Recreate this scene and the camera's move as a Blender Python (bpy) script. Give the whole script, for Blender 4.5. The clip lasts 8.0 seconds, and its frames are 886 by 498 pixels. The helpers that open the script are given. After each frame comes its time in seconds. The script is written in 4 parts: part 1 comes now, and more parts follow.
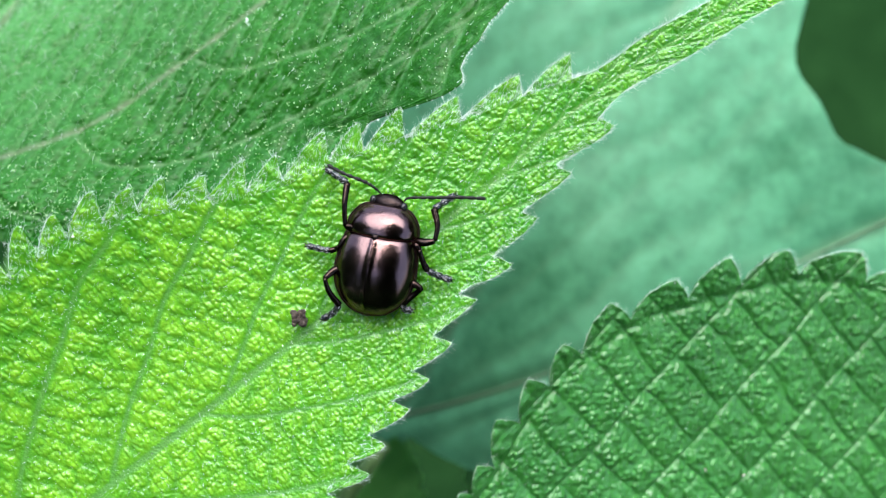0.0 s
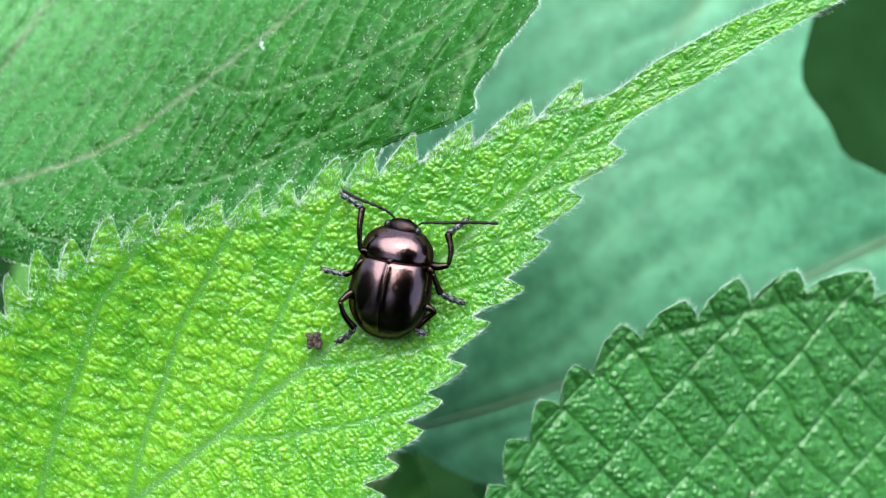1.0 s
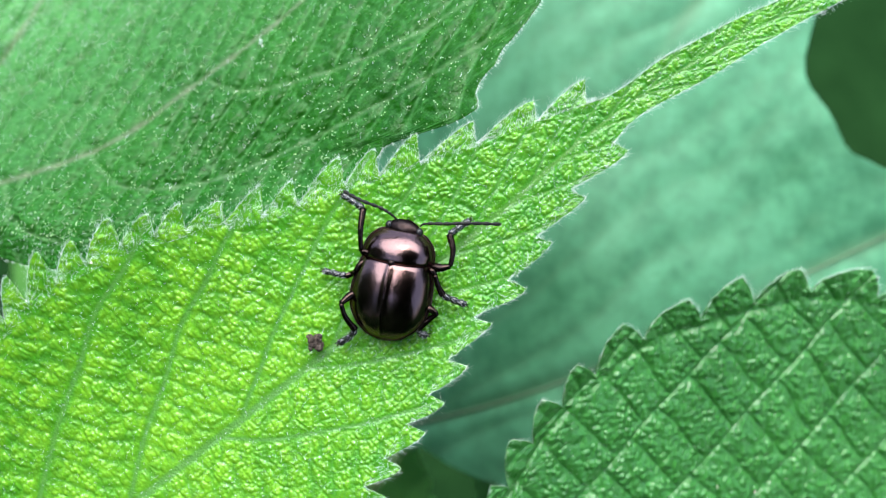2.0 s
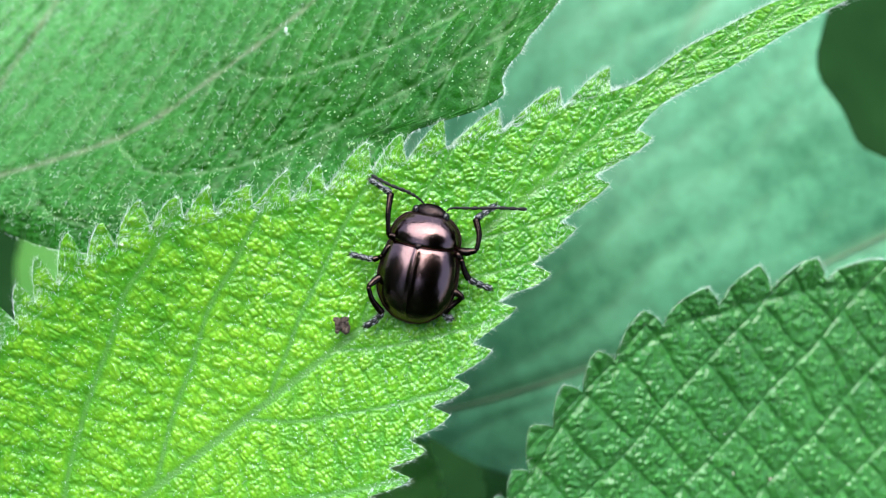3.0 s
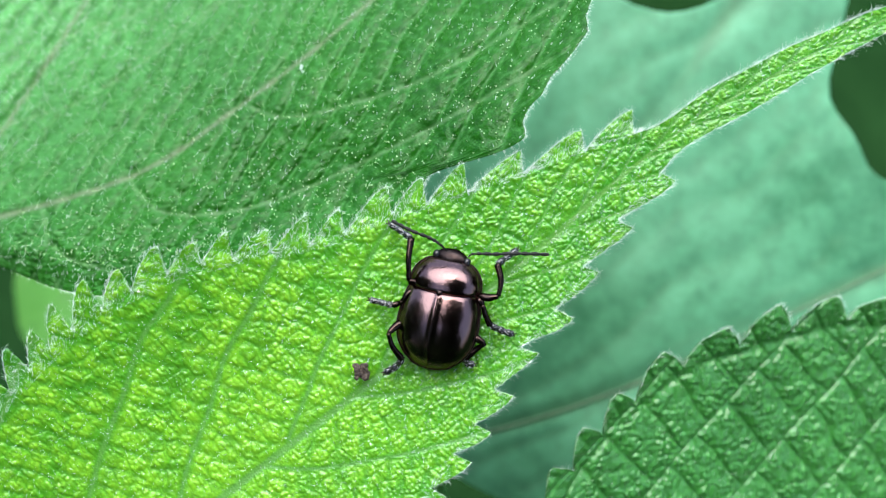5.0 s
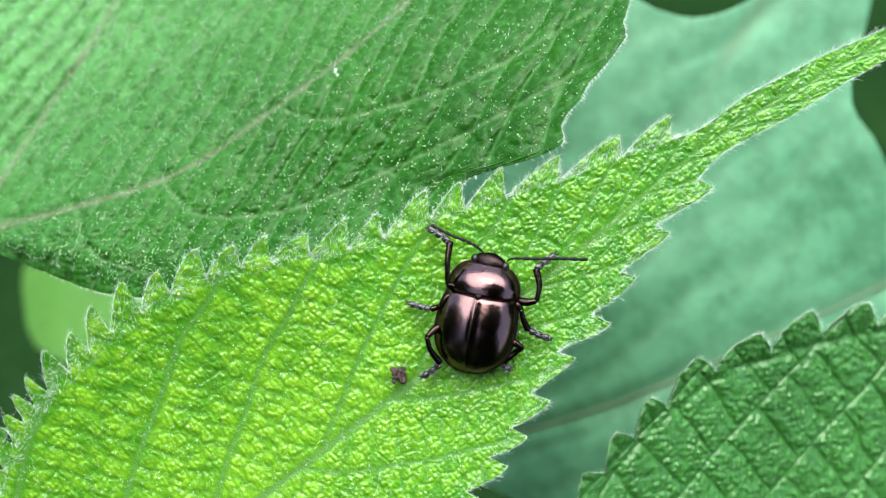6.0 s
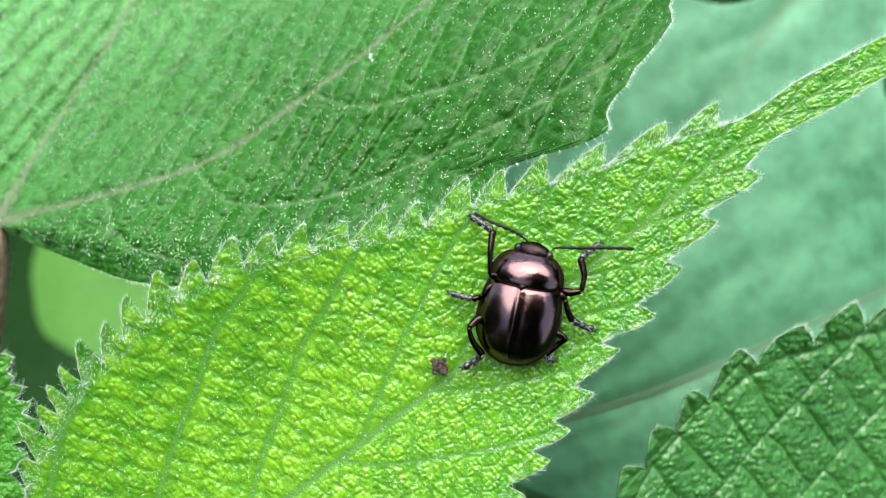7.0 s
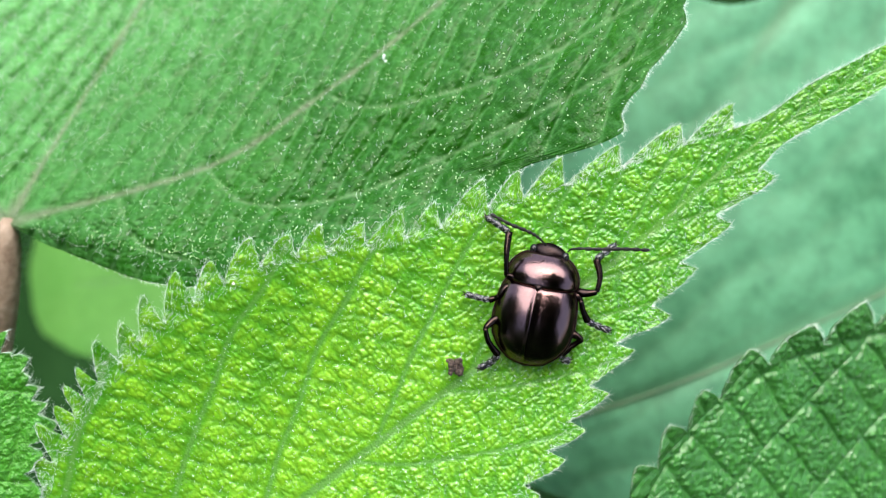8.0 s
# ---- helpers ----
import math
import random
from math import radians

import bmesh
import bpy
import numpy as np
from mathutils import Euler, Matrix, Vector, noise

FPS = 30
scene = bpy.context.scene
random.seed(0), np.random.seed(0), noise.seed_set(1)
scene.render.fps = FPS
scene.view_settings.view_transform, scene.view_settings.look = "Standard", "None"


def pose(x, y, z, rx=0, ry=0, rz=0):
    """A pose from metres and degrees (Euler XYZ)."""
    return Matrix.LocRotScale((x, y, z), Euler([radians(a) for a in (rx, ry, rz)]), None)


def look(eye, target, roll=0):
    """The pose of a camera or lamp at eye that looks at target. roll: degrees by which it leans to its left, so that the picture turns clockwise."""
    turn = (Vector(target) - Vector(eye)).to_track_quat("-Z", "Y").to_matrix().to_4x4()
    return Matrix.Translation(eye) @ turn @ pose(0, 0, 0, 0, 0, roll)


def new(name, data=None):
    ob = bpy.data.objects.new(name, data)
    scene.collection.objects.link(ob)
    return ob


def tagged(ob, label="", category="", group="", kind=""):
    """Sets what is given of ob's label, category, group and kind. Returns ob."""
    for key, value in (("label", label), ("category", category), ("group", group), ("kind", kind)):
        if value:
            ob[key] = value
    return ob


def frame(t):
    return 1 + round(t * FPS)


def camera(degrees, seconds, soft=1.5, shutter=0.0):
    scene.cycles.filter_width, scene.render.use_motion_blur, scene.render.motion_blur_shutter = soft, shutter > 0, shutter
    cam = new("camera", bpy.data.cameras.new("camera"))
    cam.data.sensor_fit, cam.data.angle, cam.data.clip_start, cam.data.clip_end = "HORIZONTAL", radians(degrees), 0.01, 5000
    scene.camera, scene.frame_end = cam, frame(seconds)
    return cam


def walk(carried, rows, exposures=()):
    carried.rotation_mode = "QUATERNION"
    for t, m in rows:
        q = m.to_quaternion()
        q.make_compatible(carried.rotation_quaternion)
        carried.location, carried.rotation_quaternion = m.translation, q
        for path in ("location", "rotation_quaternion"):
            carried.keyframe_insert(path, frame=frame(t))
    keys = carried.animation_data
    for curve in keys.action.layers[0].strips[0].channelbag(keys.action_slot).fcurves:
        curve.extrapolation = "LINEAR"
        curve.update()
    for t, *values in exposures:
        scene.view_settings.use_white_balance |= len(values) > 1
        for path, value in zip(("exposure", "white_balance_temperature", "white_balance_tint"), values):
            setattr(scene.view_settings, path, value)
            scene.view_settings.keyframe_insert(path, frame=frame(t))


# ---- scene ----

# A metallic leaf beetle on a serrated leaf; small lengths are in millimetres.
MM = 0.001
cam = camera(47.2, 8.0, soft=1.2)
cam.data.dof.use_dof = True
cam.data.dof.focus_distance = 0.0525
cam.data.dof.aperture_fstop = 47.0
METRES, EYE, TILT, LEAN, TURN = 0.02, 0.55, -65.0, 0.0, 0.0
ROWS = [
    (0.0, 0.0, 0.0, 0.0, 0.0, 0.0, -0.0),
    (0.5, -0.0145, -0.0245, 0.0343, -0.05, 0.01, -0.13),
    (1.0, -0.0267, -0.039, 0.0546, 0.18, 0.16, -0.0),
    (1.2, -0.0349, -0.0306, 0.0541, 0.2068, 0.2601, -0.0167),
    (2.3, -0.0316, -0.0119, 0.092, 0.1539, -0.6323, 0.1074),
    (2.5, -0.0545, -0.0404, 0.0682, 0.21, -0.13, -0.05),
    (3.0, -0.1091, -0.0494, 0.0414, -0.02, -0.38, -0.27),
    (3.5, -0.09, -0.077, 0.0435, 0.1, -0.09, -0.42),
    (4.0, -0.118, -0.1004, 0.0919, 0.03, -0.22, -0.23),
    (4.5, -0.1749, -0.0518, 0.1551, -0.18, -0.2, -0.12),
    (5.0, -0.1735, -0.0105, 0.1435, -0.23, -0.05, -0.17),
    (5.2, -0.2328, -0.0459, 0.1693, -0.2921, 0.0094, -0.2532),
    (6.3, -0.2745, 0.0009, 0.1322, -0.2221, 0.0195, -0.6036),
    (6.5, -0.2467, 0.0109, 0.1122, -0.12, -0.13, -0.63),
    (7.0, -0.3739, 0.0385, 0.1428, -0.08, -0.47, -0.71),
    (7.5, -0.4706, -0.0002, 0.1503, -0.05, -0.56, -0.65),
    (8.0, -0.4303, 0.0301, 0.1517, -0.41, -0.62, -0.74),
]
EXPOSURE = 2.7
walk(cam, [(t, pose(0, 0, EYE, TILT, LEAN, TURN) @ pose(METRES * x, METRES * y, METRES * z, 90 + pitch, roll, yaw)) for t, x, y, z, yaw, pitch, roll in ROWS],
     exposures=[(0.0, EXPOSURE, 6400, 5), (5.2, EXPOSURE, 6400, 5), (6.3, EXPOSURE, 6900, 9), (8.0, EXPOSURE, 6900, 9)])

# The leaf's own frame: x across, y along the slope, z out of the leaf; origin 52 mm before the first eye.
PIC = pose(0, 0, EYE, TILT, LEAN, TURN) @ pose(0, 52 * MM, 0, 90, 0, 0)

# ---- world and sun ----
SUN_UP, SUN_ROUND = 78.0, 6.0
world = bpy.data.worlds.new("overcast_sky")
scene.world = world
world.use_nodes = True
wn = world.node_tree
sky = wn.nodes.new("ShaderNodeTexSky")
sky.sky_type = "NISHITA"
sky.sun_disc = False
sky.sun_elevation, sky.sun_rotation = radians(SUN_UP), radians(SUN_ROUND)
sky.air_density, sky.dust_density, sky.ozone_density = 1.0, 3.5, 0.8
wn.links.new(sky.outputs[0], wn.nodes["Background"].inputs[0])
wn.nodes["Background"].inputs[1].default_value = 0.06
sun = new("sun", bpy.data.lights.new("sun", "SUN"))
sun.data.energy, sun.data.angle, sun.data.color = 1.1, radians(82), (0.95, 0.985, 1.0)
a, e = radians(SUN_ROUND), radians(SUN_UP)
sun.matrix_world = look(Vector((math.sin(a) * math.cos(e), math.cos(a) * math.cos(e), math.sin(e))) * 3, (0, 0, 0))


# ---- materials ----
def shader(name, rough=0.5, spec=0.5, metal=0.0):
    """A node material: the material, its nodes' maker, its linker and the surface."""
    m = bpy.data.materials.new(name)
    m.use_nodes = True
    t = m.node_tree
    p = t.nodes["Principled BSDF"]
    p.inputs["Roughness"].default_value = rough
    p.inputs["Specular IOR Level"].default_value = spec
    p.inputs["Metallic"].default_value = metal
    return m, t, p


def add(t, kind, **values):
    n = t.nodes.new(kind)
    for k, v in values.items():
        n.inputs[k.replace("_", " ")].default_value = v
    return n


def noise_at(t, scale, detail=3.0, rough=0.5):
    co = t.nodes.get("Texture Coordinate") or t.nodes.new("ShaderNodeTexCoord")
    n = add(t, "ShaderNodeTexNoise", Scale=scale, Detail=detail, Roughness=rough)
    t.links.new(co.outputs["Object"], n.inputs["Vector"])
    return n


def ramp(t, source, stops):
    r = t.nodes.new("ShaderNodeValToRGB")
    els = r.color_ramp.elements
    while len(els) < len(stops):
        els.new(0.5)
    for el, (at, colour) in zip(els, stops):
        el.position, el.color = at, (*colour, 1)
    t.links.new(source, r.inputs[0])
    return r.outputs[0]


def mix(t, factor, one, two, blend="MIX"):
    n = t.nodes.new("ShaderNodeMix")
    n.data_type, n.blend_type = "RGBA", blend
    for value, socket in ((factor, n.inputs[0]), (one, n.inputs[6]), (two, n.inputs[7])):
        if isinstance(value, bpy.types.NodeSocket):
            t.links.new(value, socket)
        else:
            socket.default_value = value if isinstance(value, float) else (*value, 1)
    return n.outputs[2]


def bump(t, height, strength, metres):
    b = add(t, "ShaderNodeBump", Strength=strength, Distance=metres)
    t.links.new(height, b.inputs["Height"])
    return b.outputs[0]


def leaf_material(name, dark, light, vein, rough, spec, through_it, fine=2600.0, grain=0.00005, patch=120.0, soft=0.0, pebbles=6500.0, pale_lit=None):
    """A leaf: two scales of pigment, paler veins by the mesh's 'vein', fine relief, and light that comes through."""
    m, t, p = shader(name, rough, spec)
    big, small = noise_at(t, patch, 4), noise_at(t, fine, 3, 0.6)
    c = ramp(t, big.outputs[0], [(0.3, dark), (0.7, light)])
    c = mix(t, 0.35, c, ramp(t, small.outputs[0], [(0.3, tuple(x * 0.55 for x in dark)), (0.7, tuple(min(1, x * 1.35) for x in light))]))
    # Pale tint by mesh mask: pigment together with painted light and shade.
    if pale_lit:
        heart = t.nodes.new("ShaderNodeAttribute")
        heart.attribute_name = "pale_lit"
        c = mix(t, heart.outputs["Fac"], c, mix(t, small.outputs[0], tuple(x * 0.8 for x in pale_lit), tuple(x * 1.15 for x in pale_lit)))
    at = t.nodes.new("ShaderNodeAttribute")
    at.attribute_name = "vein"
    c = mix(t, at.outputs["Fac"], c, vein)
    t.links.new(c, p.inputs["Base Color"])
    r = t.nodes.new("ShaderNodeMapRange")
    r.inputs["To Min"].default_value, r.inputs["To Max"].default_value = rough - 0.12, rough + 0.15
    t.links.new(small.outputs[0], r.inputs["Value"])
    t.links.new(r.outputs[0], p.inputs["Roughness"])
    co = t.nodes["Texture Coordinate"]
    pebble = add(t, "ShaderNodeTexVoronoi", Scale=pebbles)
    pebble.feature = "SMOOTH_F1"
    t.links.new(co.outputs["Object"], pebble.inputs["Vector"])
    inv = t.nodes.new("ShaderNodeMath")
    inv.operation = "MULTIPLY_ADD"
    inv.inputs[1].default_value, inv.inputs[2].default_value = -1.2, 1.0
    t.links.new(pebble.outputs["Distance"], inv.inputs[0])
    both = t.nodes.new("ShaderNodeMath")
    both.operation = "ADD"
    t.links.new(inv.outputs[0], both.inputs[0])
    t.links.new(small.outputs[0], both.inputs[1])
    n = bump(t, both.outputs[0], 0.9, grain)
    t.links.new(n, p.inputs["Normal"])
    p.inputs["Subsurface Weight"].default_value = soft
    p.inputs["Subsurface Radius"].default_value = (0.5, 1.0, 0.25)
    p.inputs["Subsurface Scale"].default_value = 0.00012
    tr = t.nodes.new("ShaderNodeBsdfTranslucent")
    t.links.new(mix(t, 0.5, c, light), tr.inputs["Color"])
    ms = add(t, "ShaderNodeMixShader", Fac=through_it)
    t.links.new(p.outputs[0], ms.inputs[1])
    t.links.new(tr.outputs[0], ms.inputs[2])
    t.links.new(ms.outputs[0], t.nodes["Material Output"].inputs["Surface"])
    return m


YOUNG = leaf_material("young_leaf", (0.028, 0.21, 0.010), (0.06, 0.33, 0.016), (0.13, 0.34, 0.06), 0.2, 0.7, 0.24, soft=0.15, grain=0.00003, pebbles=9000.0, pale_lit=(0.24, 0.58, 0.026))
QUILTED = leaf_material("quilted_leaf", (0.034, 0.18, 0.025), (0.072, 0.31, 0.056), (0.053, 0.245, 0.045), 0.3, 0.9, 0.18, soft=0.08, grain=0.00003, pebbles=9000.0)
LOBED = leaf_material("lobed_leaf", (0.034, 0.20, 0.012), (0.07, 0.31, 0.025), (0.09, 0.28, 0.04), 0.36, 0.45, 0.2, soft=0.3, grain=0.00009, pebbles=7000.0)
# The last, lighter tint paints the sky's pale sheen onto the leaf.
HEART = leaf_material("heart_leaf", (0.007, 0.072, 0.003), (0.018, 0.122, 0.006), (0.13, 0.18, 0.095), 0.24, 0.19, 0.15, soft=0.08, grain=0.00003, pebbles=8000.0, pale_lit=(0.11, 0.36, 0.10))
# Sheen weight follows the same painted mask.
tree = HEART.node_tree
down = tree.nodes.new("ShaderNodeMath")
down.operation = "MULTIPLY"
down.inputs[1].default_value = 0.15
tree.links.new(next(n for n in tree.nodes if n.bl_idname == "ShaderNodeAttribute" and n.attribute_name == "pale_lit").outputs["Fac"], down.inputs[0])
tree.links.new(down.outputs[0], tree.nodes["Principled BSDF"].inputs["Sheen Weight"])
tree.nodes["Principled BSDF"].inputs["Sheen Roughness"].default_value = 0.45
# Paler bluish patches put the sky's reflection on the leaf into the colour.
BACK = leaf_material("background_leaf", (0.038, 0.21, 0.088), (0.145, 0.42, 0.235), (0.11, 0.24, 0.12), 0.5, 0.5, 0.2, fine=500.0, patch=60.0)
# Deep shade under the upper leaves is put into this darker green.
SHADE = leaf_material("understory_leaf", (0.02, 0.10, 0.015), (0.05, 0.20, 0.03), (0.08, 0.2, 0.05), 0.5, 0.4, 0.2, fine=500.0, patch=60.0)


FRESH = leaf_material("fresh_understory_leaf", (0.12, 0.38, 0.07), (0.18, 0.45, 0.10), (0.16, 0.40, 0.09), 0.5, 0.4, 0.45, fine=500.0, patch=60.0)


def plain(name, colour, other, scale, rough, spec=0.5, metal=0.0, relief=0.0, grain=0.0):
    m, t, p = shader(name, rough, spec, metal)
    n = noise_at(t, scale, 4, 0.6)
    t.links.new(ramp(t, n.outputs[0], [(0.3, colour), (0.7, other)]), p.inputs["Base Color"])
    if grain:
        t.links.new(bump(t, n.outputs[0], relief, grain), p.inputs["Normal"])
    return m


HAIR = plain("white_hair", (0.68, 0.82, 0.73), (0.8, 0.9, 0.84), 900, 0.35)
BRISTLE = plain("grey_bristle", (0.30, 0.31, 0.32), (0.45, 0.46, 0.47), 900, 0.3)
DOT = plain("resin_dot", (0.36, 0.62, 0.27), (0.58, 0.8, 0.44), 900, 0.3)
SHELL = plain("bronze_shell", (0.135, 0.082, 0.082), (0.165, 0.102, 0.102), 7000, 0.16, 0.5, 1.0, 0.35, 0.000008)
HEAD = plain("dark_bronze_head", (0.018, 0.013, 0.013), (0.035, 0.025, 0.025), 6000, 0.32, 0.5, 1.0, 0.5, 0.00002)
for pitted in (SHELL, HEAD):
    t = pitted.node_tree
    pit = add(t, "ShaderNodeTexVoronoi", Scale=9500.0)
    t.links.new(t.nodes["Texture Coordinate"].outputs["Object"], pit.inputs["Vector"])
    hole = t.nodes.new("ShaderNodeMapRange")
    hole.inputs["From Min"].default_value, hole.inputs["From Max"].default_value = 0.05, 0.42
    t.links.new(pit.outputs["Distance"], hole.inputs["Value"])
    low = add(t, "ShaderNodeBump", Strength=0.4, Distance=0.00001)
    t.links.new(hole.outputs[0], low.inputs["Height"])
    t.links.new(t.nodes["Bump"].outputs[0], low.inputs["Normal"])
    t.links.new(low.outputs[0], t.nodes["Principled BSDF"].inputs["Normal"])
LIMB = plain("dark_limb", (0.022, 0.015, 0.014), (0.065, 0.042, 0.038), 4000, 0.24, 0.4, 1.0, 0.4, 0.00001)
FEELER = plain("antenna", (0.006, 0.005, 0.006), (0.014, 0.012, 0.013), 4000, 0.5, 0.25)
EYE_BLACK = plain("compound_eye", (0.008, 0.007, 0.008), (0.015, 0.013, 0.014), 4500, 0.15)
PAD = plain("tarsal_pad", (0.004, 0.004, 0.005), (0.03, 0.03, 0.033), 7000, 0.2, 0.8, 0.0, 0.8, 0.00003)
for polished in (SHELL, HEAD):
    t = polished.node_tree
    rim = t.nodes.new("ShaderNodeLayerWeight")
    dull = t.nodes.new("ShaderNodeMapRange")
    dull.inputs["From Min"].default_value, dull.inputs["From Max"].default_value = 0.4, 0.85
    dull.inputs["To Min"].default_value, dull.inputs["To Max"].default_value = (0.15 if polished is SHELL else 0.32), 0.55
    t.links.new(rim.outputs["Facing"], dull.inputs["Value"])
    t.links.new(dull.outputs[0], t.nodes["Principled BSDF"].inputs["Roughness"])
for edge_dark in (SHELL, LIMB, HEAD):
    edge_dark.node_tree.nodes["Principled BSDF"].inputs["Specular Tint"].default_value = (0.03, 0.06, 0.03, 1)
CRUMB = plain("frass", (0.02, 0.014, 0.012), (0.11, 0.08, 0.065), 6000, 0.85, 0.3, 0.0, 1.0, 0.00008)
PALE = plain("pale_speck", (0.75, 0.62, 0.58), (0.9, 0.82, 0.78), 3000, 0.6)
BARKY = plain("petiole", (0.22, 0.15, 0.10), (0.42, 0.32, 0.24), 1800, 0.7, 0.3, 0.0, 0.8, 0.0002)
STEM = plain("green_stem", (0.07, 0.14, 0.04), (0.13, 0.22, 0.07), 400, 0.5, 0.4, 0.0, 0.4, 0.0001)
RIB = plain("brownish_rib", (0.085, 0.17, 0.09), (0.12, 0.20, 0.11), 300, 0.6)
RUST = plain("rust", (0.22, 0.05, 0.02), (0.35, 0.1, 0.04), 3000, 0.7)
SHRUB = plain("shrub_leaf", (0.02, 0.06, 0.012), (0.05, 0.13, 0.025), 8, 0.45)
# Even near-black green, matched to the dark gaps between the leaves.
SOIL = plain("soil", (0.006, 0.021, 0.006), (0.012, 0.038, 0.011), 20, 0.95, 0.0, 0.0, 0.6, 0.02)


# ---- mesh helpers ----
def curve(x, xs, ys):
    """A smooth curve through a few places."""
    xs, ys = np.asarray(xs, float), np.asarray(ys, float)
    slope = np.gradient(ys, xs)
    x = np.clip(x, xs[0], xs[-1])
    i = np.clip(np.searchsorted(xs, x) - 1, 0, len(xs) - 2)
    h = xs[i + 1] - xs[i]
    u = (x - xs[i]) / h
    return ((2 * u**3 - 3 * u**2 + 1) * ys[i] + (u**3 - 2 * u**2 + u) * h * slope[i]
            + (3 * u**2 - 2 * u**3) * ys[i + 1] + (u**3 - u**2) * h * slope[i + 1])


def wander(x, y, size, seed):
    """Smooth noise of that size, about -1 to 1."""
    table = np.random.RandomState(seed).uniform(-1, 1, (64, 64))
    x, y = np.asarray(x) / size + 640.0, np.asarray(y) / size + 640.0
    i, j = np.floor(x).astype(int), np.floor(y).astype(int)
    u, w = x - i, y - j
    u, w = u * u * (3 - 2 * u), w * w * (3 - 2 * w)
    g = lambda p, q: table[(i + p) % 64, (j + q) % 64]
    return (g(0, 0) * (1 - u) + g(1, 0) * u) * (1 - w) + (g(0, 1) * (1 - u) + g(1, 1) * u) * w


def cells(x, y, size, seed):
    """Distances to the nearest and the second nearest of scattered points, in units of size."""
    r = np.random.RandomState(seed)
    jx, jy = r.uniform(0.1, 0.9, (64, 64)), r.uniform(0.1, 0.9, (64, 64))
    x, y = np.asarray(x) / size + 640.0, np.asarray(y) / size + 640.0
    i, j = np.floor(x).astype(int), np.floor(y).astype(int)
    one, two = np.full(x.shape, 9.0), np.full(x.shape, 9.0)
    for p in (-1, 0, 1):
        for q in (-1, 0, 1):
            a, b = (i + p) % 64, (j + q) % 64
            d = np.hypot(i + p + jx[a, b] - x, j + q + jy[a, b] - y)
            two = np.minimum(two, np.maximum(one, d))
            one = np.minimum(one, d)
    return one, two


def sheet(name, top, vein, thick, material, parent, label="", stride=6, pale_lit=None):
    """A leaf blade from a grid of places (rows, columns, 3) in mm: upper face, coarser lower face, rim."""
    rows, cols = top.shape[:2]
    low_cols = np.unique(np.r_[np.arange(0, cols, stride), cols - 1])
    low = top[:, low_cols] - (0, 0, thick)
    verts = np.concatenate([top.reshape(-1, 3), low.reshape(-1, 3)]) * MM
    n, k = rows * cols, len(low_cols)
    up, dn = np.arange(n).reshape(rows, cols), n + np.arange(rows * k).reshape(rows, k)
    quad = lambda g: np.stack([g[:-1, :-1], g[1:, :-1], g[1:, 1:], g[:-1, 1:]], -1).reshape(-1, 4)
    side = lambda p, q: np.stack([p[:-1], q[:-1], q[1:], p[1:]], -1)
    faces = np.concatenate([quad(up), quad(dn)[:, ::-1], side(up[:, 0], dn[:, 0]), side(dn[:, -1], up[:, -1])])
    me = bpy.data.meshes.new(name)
    me.vertices.add(len(verts))
    me.vertices.foreach_set("co", verts.astype(np.float32).ravel())
    me.loops.add(faces.size)
    me.loops.foreach_set("vertex_index", faces.astype(np.int32).ravel())
    me.polygons.add(len(faces))
    me.polygons.foreach_set("loop_start", np.arange(0, faces.size, 4, dtype=np.int32))
    me.polygons.foreach_set("use_smooth", np.ones(len(faces), dtype=bool))
    me.update(calc_edges=True)
    me.validate()
    for key, field in (("vein", vein), ("pale_lit", pale_lit)):
        if field is not None:
            at = me.attributes.new(key, "FLOAT", "POINT")
            at.data.foreach_set("value", np.concatenate([field.ravel(), field[:, low_cols].ravel()]).astype(np.float32))
    return join(name, me, material, parent, label)


def join(name, me, material, parent, label=""):
    me.materials.append(material)
    ob = new(name, me)
    ob.parent = parent
    return tagged(ob, label)


def part(name, bm, material, parent, label=""):
    """One bmesh as one mesh object under a thing or a part; its lengths are in mm."""
    bmesh.ops.scale(bm, vec=(MM, MM, MM), verts=bm.verts)
    bmesh.ops.recalc_face_normals(bm, faces=bm.faces)
    for f in bm.faces:
        f.smooth = True
    me = bpy.data.meshes.new(name)
    bm.to_mesh(me)
    bm.free()
    return join(name, me, material, parent, label)


def thing(name, at, label, category, group=""):
    """An Empty in the leaf's frame at a place in mm."""
    ob = new(name)
    ob.empty_display_size = 0.002
    ob.matrix_world = PIC @ Matrix.Translation(Vector(at) * MM)
    return tagged(ob, label, category, group)


def tube(bm, places, radii, sides=8):
    """A closed, tapered tube along places."""
    places = [Vector(p) for p in places]
    rings = []
    for i, (p, r) in enumerate(zip(places, radii)):
        d = (places[min(i + 1, len(places) - 1)] - places[max(i - 1, 0)]).normalized()
        q = d.to_track_quat("Z", "Y")
        rings.append([bm.verts.new(p + q @ Vector((r * math.cos(a), r * math.sin(a), 0))) for a in [2 * math.pi * k / sides for k in range(sides)]])
    for one, two in zip(rings, rings[1:]):
        for k in range(sides):
            bm.faces.new((one[k], one[(k + 1) % sides], two[(k + 1) % sides], two[k]))
    bm.faces.new(rings[0][::-1])
    bm.faces.new(rings[-1])
    return bm


def smooth_path(places, steps=5):
    """More places on a smooth way through a few."""
    p = np.array(places, float)
    u = np.arange(len(p))
    w = np.linspace(0, len(p) - 1, (len(p) - 1) * steps + 1)
    return np.stack([curve(w, u, p[:, k]) for k in range(p.shape[1])], -1)


